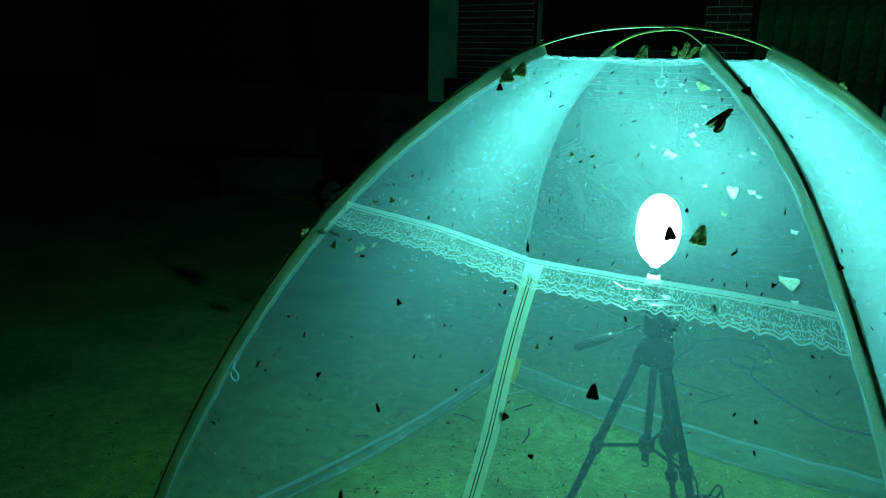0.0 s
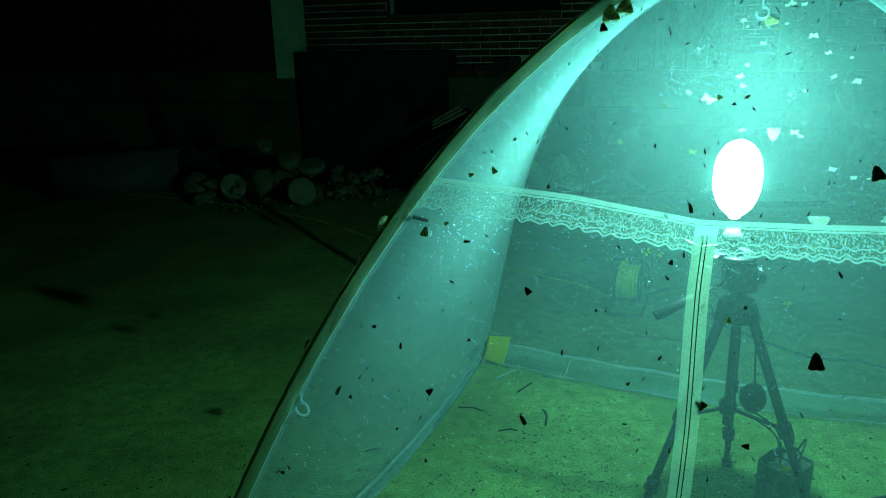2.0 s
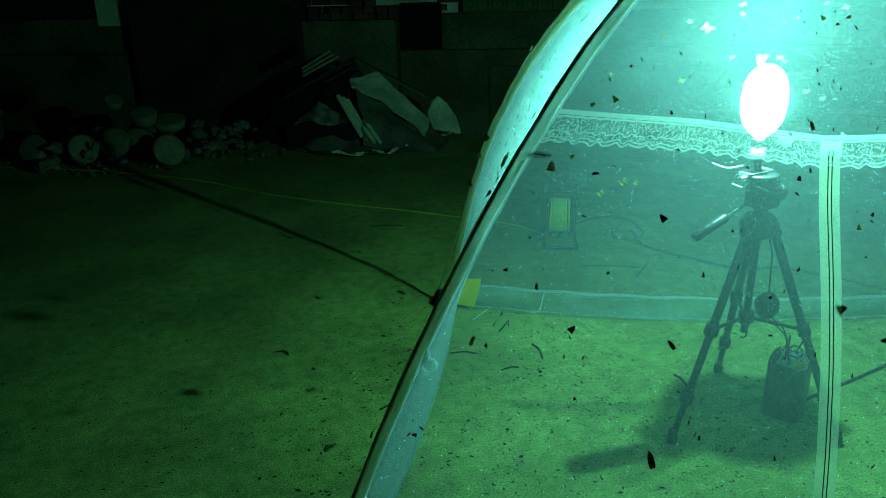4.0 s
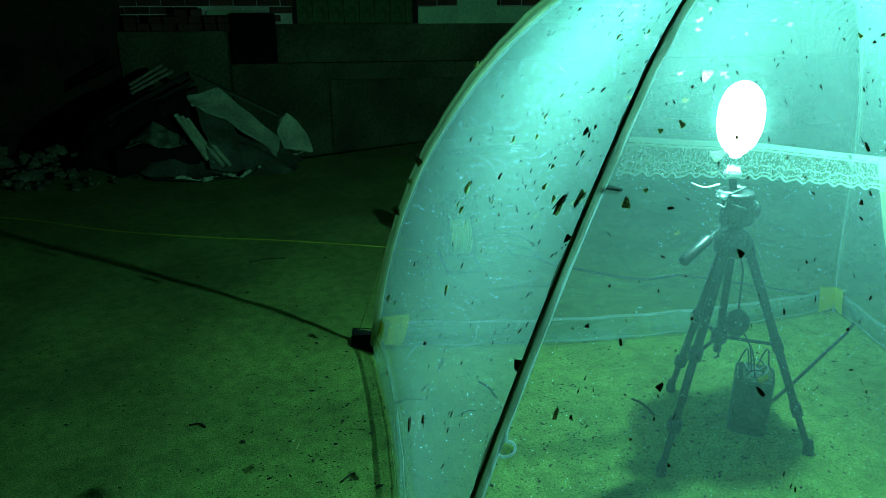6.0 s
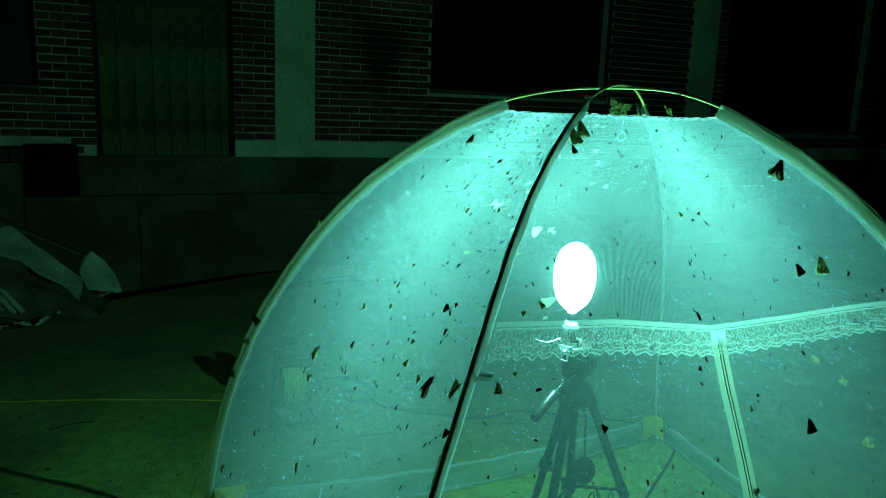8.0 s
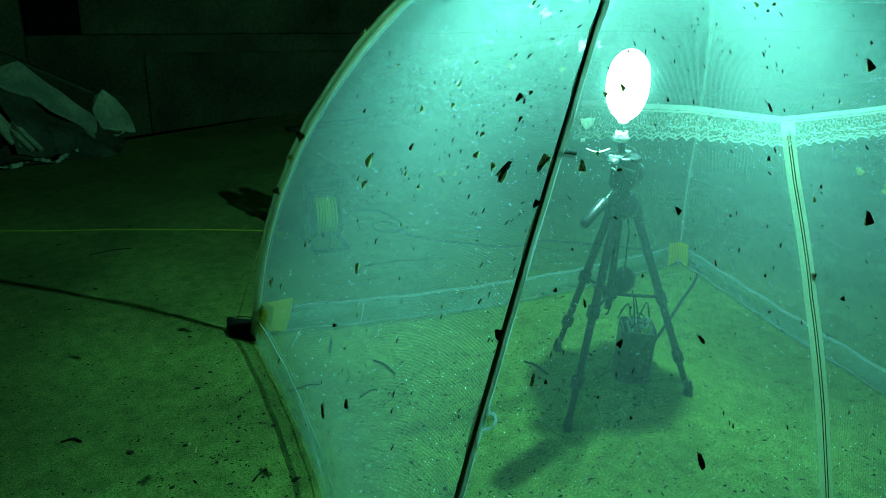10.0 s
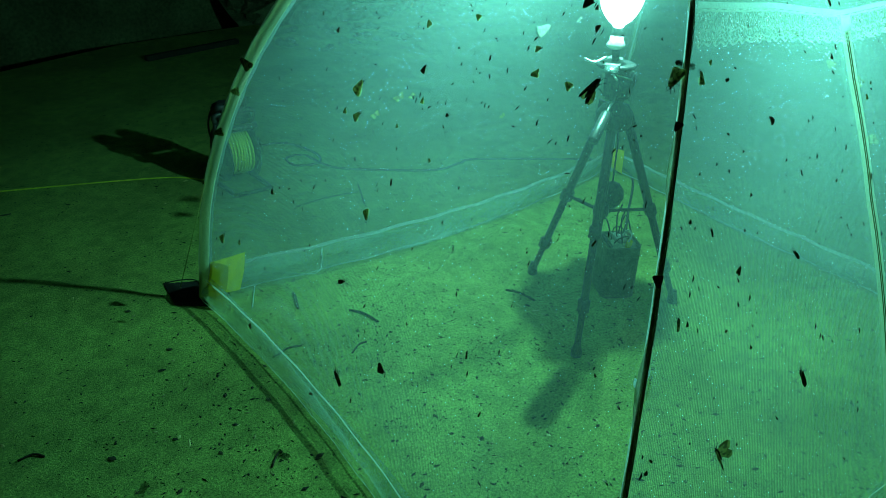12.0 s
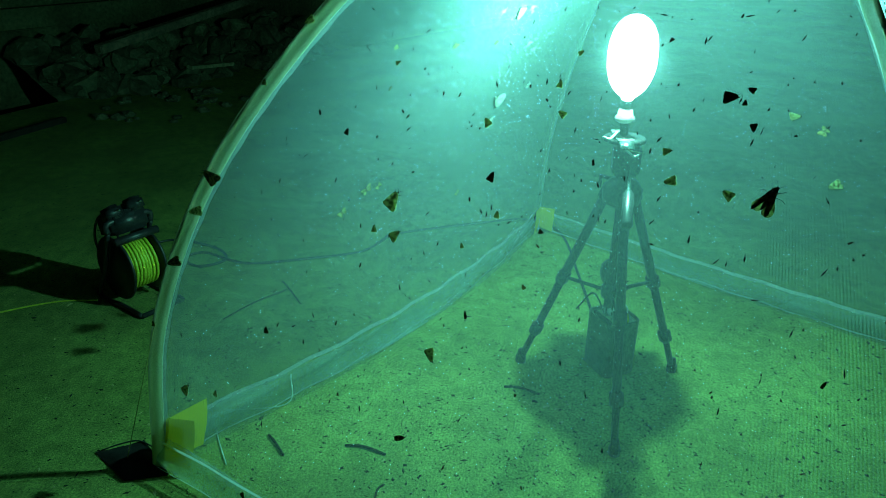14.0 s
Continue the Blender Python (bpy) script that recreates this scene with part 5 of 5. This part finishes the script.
def perch(side, s, v, size, tone, turn=None, kind=None):
    """An insect sitting on the outside or the inside of a wall; tone b brown, p pale yellow, w white."""
    inside = side in ("back", "right")
    if kind is None and tone != "b":
        kind = "open" if inside and size < 0.04 else "folded"
    elif kind is None:
        kind = "slim" if turns.random() < (0.6 if size < 0.016 else 0.3) else "folded"
    m = net_frame(side, s, v, turns.gauss(0, 38) + (180 if turns.random() < 0.15 else 0) if turn is None else turn, 0.001)
    if inside:
        m = m @ Matrix.Rotation(math.pi, 4, "Y")
    big = "small " if size < 0.014 else "large " if size > 0.03 else ""
    word = {"p": "yellowish pale", "b": "brown", "w": "white"}[tone]
    shape = {"open": "with spread wings", "folded": "with folded triangular wings", "slim": "with narrow closed wings", "swept": "with yellow hind wings"}[kind]
    side_word = "inside" if inside else "outside"
    return insect(kind, tone, m, size * (1.15 if kind == "open" else 1.0), f"{big}{word} moth {shape} {side_word} the net")


def on_pole(corner, z, size, tone, turn, across=0.0):
    """An insect clinging to a pole sleeve."""
    v = v_at(z)
    p = pole_point(corner, v, 0.006)
    up = (pole_point(corner, v + 0.01) - pole_point(corner, v - 0.01)).normalized()
    off = (pole_point(corner, v, 0.1) - pole_point(corner, v, 0.0)).normalized()
    off = Matrix.Rotation(across, 3, up) @ off
    p = pole_point(corner, v, -0.012) + off * 0.022
    m = Matrix.Translation(p) @ Matrix((up.cross(off), up, off)).transposed().to_4x4() @ Matrix.Rotation(radians(turn), 4, "Z")
    word = "green-yellow" if tone == "p" else "brown"
    return insect("folded" if turn < 200 else "open", tone, m, size, f"{word} moth clinging to the tent pole sleeve")


perch("left", -0.620, 0.426, 0.018, "b")
perch("left", -0.764, 0.440, 0.016, "b")
perch("left", -0.403, 0.405, 0.009, "b")
perch("left", -0.066, 0.414, 0.024, "b")
perch("left", -0.109, 0.391, 0.011, "b")
perch("left", -0.374, 0.308, 0.012, "b")
perch("left", -0.394, 0.250, 0.013, "b")
perch("left", -0.622, 0.217, 0.021, "b")
perch("left", -0.019, 0.299, 0.020, "b")
perch("left", -0.071, 0.284, 0.008, "b")
perch("left", 0.128, 0.370, 0.010, "b")
perch("left", 0.129, 0.381, 0.013, "b")
perch("left", -0.084, 0.256, 0.035, "p")
perch("left", -0.339, 0.187, 0.009, "b")
perch("left", -0.124, 0.178, 0.034, "b")
perch("left", 0.472, 0.212, 0.019, "b")
perch("left", -0.096, 0.073, 0.056, "b")
perch("left", 0.136, 0.130, 0.038, "b")
perch("left", -0.237, 0.022, 0.022, "b")
perch("left", -0.022, 0.062, 0.015, "b")
perch("left", 0.557, 0.180, 0.016, "b")
perch("left", -0.575, 0.010, 0.014, "b")
perch("left", -0.662, 0.024, 0.021, "b")
perch("left", -0.894, 0.114, 0.040, "p")
perch("left", -0.775, 0.125, 0.021, "p")
perch("left", 0.805, 0.347, 0.015, "b")
perch("left", 0.879, 0.271, 0.008, "b")
perch("left", 0.591, 0.315, 0.007, "b")
perch("left", 0.159, 0.255, 0.008, "b")
perch("left", 0.005, 0.173, 0.011, "b")
perch("left", -0.545, 0.033, 0.010, "b")
perch("left", 0.211, 0.192, 0.010, "b")
perch("left", 0.645, 0.495, 0.018, "b")
perch("left", 0.620, 0.514, 0.012, "b")
perch("left", 0.584, 0.516, 0.031, "b")
perch("left", 0.638, 0.525, 0.016, "b")
perch("left", -0.349, 0.478, 0.011, "b")
perch("left", -0.288, 0.479, 0.010, "b")
perch("left", -0.054, 0.497, 0.008, "b")
perch("left", 0.019, 0.487, 0.009, "b")
perch("left", 0.081, 0.478, 0.021, "p")
perch("left", -0.150, 0.459, 0.024, "p")
perch("left", -0.011, 0.385, 0.018, "p")
perch("left", -0.343, 0.374, 0.051, "p")
perch("left", -0.294, 0.344, 0.034, "p")
perch("left", -0.371, 0.344, 0.020, "p")
perch("left", -0.085, 0.352, 0.013, "p")
perch("left", 0.588, 0.444, 0.025, "p")
perch("left", 0.690, 0.448, 0.056, "b", -18, "swept")
perch("left", 0.118, 0.336, 0.013, "p")
perch("left", -0.585, 0.502, 0.015, "p")
perch("left", -0.581, 0.751, 0.040, "b")
perch("left", 0.215, 0.716, 0.021, "b")
perch("left", 0.441, 0.702, 0.014, "b")
perch("left", 0.341, 0.675, 0.011, "b")
perch("left", -0.120, 0.782, 0.011, "b")
perch("left", 0.056, 0.741, 0.011, "b")
perch("left", 0.396, 0.738, 0.009, "b")
perch("left", 0.280, 0.630, 0.020, "p")
perch("left", 0.629, 0.647, 0.016, "p")
perch("left", 0.380, 0.558, 0.011, "b")
perch("left", 0.616, 0.589, 0.010, "b")
perch("left", 0.081, 0.536, 0.015, "p")
perch("left", 0.044, 0.504, 0.018, "p")
perch("left", 0.220, 0.444, 0.014, "b")
perch("left", 0.439, 0.443, 0.026, "p")
perch("left", 0.422, 0.465, 0.020, "p")
perch("left", 0.863, 0.434, 0.009, "b")
perch("front", -0.086, 0.511, 0.025, "b")
perch("front", -0.750, 0.464, 0.018, "b")
perch("front", -0.730, 0.422, 0.011, "b")
perch("front", -0.787, 0.358, 0.018, "b")
perch("front", -0.856, 0.305, 0.011, "b")
perch("front", -0.897, 0.310, 0.027, "p", -25, "slim")
perch("front", -0.649, 0.318, 0.021, "b")
perch("front", -0.604, 0.368, 0.009, "b")
perch("front", -0.497, 0.419, 0.022, "b")
perch("front", -0.343, 0.366, 0.014, "b")
perch("front", -0.080, 0.464, 0.014, "b")
perch("front", -0.093, 0.371, 0.013, "b")
perch("front", -0.157, 0.346, 0.010, "b")
perch("front", -0.389, 0.304, 0.028, "b")
perch("front", -0.145, 0.312, 0.010, "b")
perch("front", -0.693, 0.281, 0.008, "b")
perch("front", -0.590, 0.258, 0.010, "b")
perch("front", -0.932, 0.232, 0.013, "b")
perch("front", -0.585, 0.272, 0.008, "b")
perch("front", 0.016, 0.338, 0.029, "b")
perch("front", 0.269, 0.386, 0.041, "b")
perch("front", 0.125, 0.310, 0.017, "b")
perch("front", 0.334, 0.459, 0.016, "b")
perch("front", 0.062, 0.410, 0.015, "p")
perch("front", 0.101, 0.422, 0.010, "b")
perch("front", -0.880, 0.540, 0.015, "p")
perch("front", -0.814, 0.586, 0.009, "b")
perch("front", -0.909, 0.474, 0.028, "p")
perch("front", -0.854, 0.483, 0.013, "p")
perch("front", -0.306, 0.483, 0.010, "b")
perch("front", -0.274, 0.467, 0.010, "b")
perch("front", -0.509, 0.486, 0.010, "b")
perch("front", -0.267, 0.499, 0.009, "b")
perch("front", 0.234, 0.479, 0.011, "b")
perch("front", -0.634, 0.600, 0.010, "b")
perch("front", -0.929, 0.374, 0.008, "b")
perch("front", -0.787, 0.374, 0.007, "b")
perch("front", -0.380, 0.209, 0.044, "b")
perch("front", -0.279, 0.227, 0.013, "b")
perch("front", -0.105, 0.212, 0.013, "b")
perch("front", -0.034, 0.297, 0.011, "b")
perch("front", -0.624, 0.502, 0.013, "b")
perch("front", -0.871, 0.570, 0.010, "b")
perch("front", -0.259, 0.580, 0.011, "b")
perch("front", -0.154, 0.502, 0.013, "b")
perch("front", -0.376, 0.504, 0.011, "b")
perch("front", -0.005, 0.793, 0.013, "b")
perch("front", 0.815, 0.721, 0.068, "b", -30, "swept")
perch("front", 0.057, 0.646, 0.013, "p")
perch("front", -0.062, 0.645, 0.016, "p")
perch("front", 0.001, 0.635, 0.010, "b")
perch("front", 0.470, 0.560, 0.037, "b")
perch("front", 0.591, 0.565, 0.054, "p", 0)
perch("front", 0.536, 0.591, 0.012, "b")
perch("front", 0.708, 0.552, 0.017, "b")
perch("front", 0.621, 0.519, 0.009, "b")
perch("front", 0.660, 0.517, 0.009, "b")
perch("front", -0.811, 0.546, 0.020, "p")
perch("front", -0.579, 0.528, 0.011, "b")
perch("front", -0.865, 0.404, 0.007, "b")
perch("front", -0.893, 0.374, 0.012, "b")
perch("front", -0.286, 0.406, 0.008, "b")
perch("front", -0.111, 0.456, 0.014, "b")
perch("front", 0.621, 0.492, 0.019, "b")
perch("front", 0.492, 0.461, 0.008, "b")
perch("front", -0.417, 0.740, 0.011, "b")
perch("front", 0.663, 0.406, 0.011, "b")
perch("front", 0.715, 0.406, 0.011, "b")
perch("front", 0.707, 0.381, 0.012, "b")
perch("front", 0.891, 0.473, 0.010, "b")
perch("front", 0.819, 0.527, 0.012, "b")
perch("front", -0.115, 0.441, 0.012, "b")
perch("front", -0.943, 0.226, 0.013, "b")
perch("right", -0.434, 0.257, 0.055, "p")
perch("right", -0.371, 0.341, 0.033, "p")
perch("right", -0.249, 0.359, 0.044, "p")
perch("back", 0.022, 0.664, 0.013, "w")
perch("back", 0.055, 0.640, 0.021, "w")
perch("back", 0.040, 0.619, 0.018, "w")
perch("back", 0.205, 0.590, 0.037, "w")
perch("back", 0.311, 0.603, 0.017, "w")
perch("back", -0.063, 0.710, 0.014, "w")
perch("back", -0.378, 0.725, 0.021, "w")
perch("back", 0.031, 0.526, 0.017, "w")
perch("back", -0.304, 0.797, 0.016, "w")
perch("back", -0.259, 0.791, 0.012, "w")
perch("back", -0.225, 0.750, 0.009, "w")
perch("back", 0.046, 0.745, 0.008, "w")
perch("back", -0.417, 0.639, 0.014, "w")
perch("back", -0.522, 0.630, 0.020, "w")
perch("back", -0.262, 0.609, 0.011, "w")
perch("back", -0.428, 0.689, 0.015, "w")
perch("back", 0.080, 0.825, 0.023, "w")
perch("back", 0.330, 0.699, 0.009, "w")
perch("back", -0.396, 0.793, 0.014, "w")
perch("back", -0.541, 0.678, 0.009, "w")
perch("back", -0.191, 0.601, 0.009, "w")
perch("back", -0.107, 0.519, 0.058, "w")
perch("back", -0.197, 0.525, 0.022, "w")
perch("back", -0.222, 0.517, 0.015, "w")
perch("back", -0.339, 0.457, 0.021, "w")
perch("back", -0.515, 0.371, 0.025, "w")
perch("back", -0.267, 0.365, 0.081, "w")
perch("back", -0.284, 0.325, 0.023, "w")
perch("back", -0.416, 0.443, 0.018, "w")
perch("back", -0.471, 0.442, 0.010, "w")
perch("back", 0.080, 0.760, 0.015, "w")
perch("back", -0.043, 0.472, 0.019, "p")
perch("back", 0.588, 0.491, 0.015, "p")
perch("back", -0.177, 0.208, 0.022, "p")
perch("back", 0.315, 0.275, 0.023, "p")
perch("back", -0.106, 0.764, 0.053, "p")
perch("back", 0.415, 0.571, 0.018, "b")
perch("back", 0.483, 0.430, 0.018, "b")
perch("back", -0.167, 0.741, 0.014, "b")
perch("back", 0.139, 0.697, 0.015, "b")
perch("back", 0.240, 0.479, 0.020, "p")
perch("back", 0.373, 0.276, 0.034, "p")
perch("back", 0.456, 0.252, 0.029, "p")
perch("front", -0.975, 0.779, 0.058, "p", 8)
perch("front", -0.93, 0.793, 0.056, "p", -6)
perch("front", -0.89, 0.753, 0.026, "b", 10)
for corner, z, size, tone, turn, across in (
    ("FL", 1.60, 0.020, "p", 20, 0.0),
    ("FL", 1.073, 0.042, "p", 150, -0.7), ("FL", 1.01, 0.020, "b", 160, -0.2), ("FL", 0.81, 0.024, "b", 190, -0.1), ("FL", 0.52, 0.020, "b", 10, -0.4), ("FL", 0.33, 0.018, "b", 170, 0.4),
    ("BL", 0.83, 0.050, "b", 75, 1.35), ("BL", 0.74, 0.038, "p", 120, 1.5), ("BL", 0.60, 0.040, "b", 130, 1.35), ("BL", 1.18, 0.030, "p", 160, 0.7), ("BL", 1.05, 0.018, "b", 30, 0.9), ("BL", 0.42, 0.018, "b", 20, 0.9),
    ("FR", 1.50, 0.030, "b", 175, -0.5), ("FR", 1.22, 0.018, "b", 20, -0.3), ("BR", 1.50, 0.040, "p", 220, 0.6), ("BR", 1.36, 0.024, "b", 10, 0.4),
):
    on_pole(corner, z, size, tone, turn, across)
# pale green moths round the crossing of the poles
for dx, dy, size, tilt, turn, kind in ((-0.05, -0.01, 0.055, 80, -35, "folded"), (0.075, 0.05, 0.062, 64, -62, "open"), (0.11, 0.01, 0.050, 78, 25, "folded"), (0.02, -0.12, 0.034, 55, -15, "open")):
    p = CEN + Vector((dx, dy, along_line(NET_LINE["FL"], TOPV).z + 0.014))
    insect(kind, "p", Matrix.Translation(p) @ pose(0, 0, 0, tilt, 14, turn), size, "pale green moth standing on the net roof")


def gnats():
    rng = random.Random(12)
    verts, faces = [], []
    for side, count in (("front", 330), ("left", 620), ("back", 200), ("right", 190)):
        for _ in range(count):
            s, v = rng.uniform(-0.96, 0.96), TOPV * rng.random() ** 0.8
            m = net_frame(side, s, v, rng.gauss(0, 35), 0.001)
            l, w = rng.choice((0.0025, 0.0035, 0.0035, 0.005, 0.007, 0.0085)), rng.uniform(0.0009, 0.0021)
            n = len(verts)
            for q in ((0, l, 0), (w, -l * 0.3, 0), (0, -l, 0), (-w, -l * 0.3, 0), (0, 0, w * 1.6)):
                verts.append(m @ Vector(q))
            faces.extend(((n, n + 3, n + 4), (n + 3, n + 2, n + 4), (n + 2, n + 1, n + 4), (n + 1, n, n + 4), (n, n + 1, n + 2, n + 3)))
    me = bpy.data.meshes.new("gnats")
    me.from_pydata(verts, [], faces)
    me.materials.append(GNAT)
    tagged(new("gnats", me), "many tiny dark gnats sitting all over the net", "gnats", kind="stuff")


gnats()


def fluttering_moth():
    m = net_frame("front", -0.716, 0.202, 40, 0.012)
    t = tagged(new("fluttering_moth"), "pale brown moth fluttering its wings against the net", "moth", "moths on the net")
    t.empty_display_size = 0.05
    t.matrix_basis = m @ Matrix.Diagonal((0.055, 0.055, 0.055, 1))
    wings = [part("wing", wing_sheet(OUTLINES["open"], k, 0.0, 0.0), WING_PALE, t, smooth=False) for k in (False, True)]
    part("body", insect_body(0.66, 0.07), BODY, t)
    limbs(t)
    return t, wings


FLUTTER, FLUTTER_WINGS = fluttering_moth()


def motions():
    # the moth sits on the yard, flies to the net and crawls up it with beating wings
    rest = pose(-0.60, 1.50, 0.012, 0, 0, 20)
    rows = [(0.0, rest), (8.9, rest), (9.2, pose(-0.62, 1.62, 0.22, 30, 8, 10)), (9.6, pose(-0.50, 1.80, 0.40, 55, -6, -5)), (10.0, pose(-0.46, 1.94, 0.38, 70, 4, -20))]
    for t, s, v, turn in ((10.4, -0.69, 0.182, 22), (10.8, -0.683, 0.187, 25), (11.2, -0.688, 0.193, 30), (11.6, -0.706, 0.199, 18), (12.0, -0.723, 0.206, 26), (12.4, -0.72, 0.208, 34), (12.8, -0.716, 0.210, 16), (13.2, -0.714, 0.211, 24), (14.0, -0.712, 0.213, 22)):
        rows.append((t, net_frame("front", s, v, turn, 0.012)))
    walk(FLUTTER, rows)
    for k, blade in zip((-1, 1), FLUTTER_WINGS):
        still = pose(0, 0, 0.06, 0, k * 12, 0)
        beat = [(i / 10, pose(0, 0, 0.06, 0, k * (32 + 36 * math.sin(i * 2.2)), k * 6 * math.sin(i * 1.3))) for i in range(89, 141)]
        walk(blade, [(0.0, still), (8.8, still)] + beat)


motions()
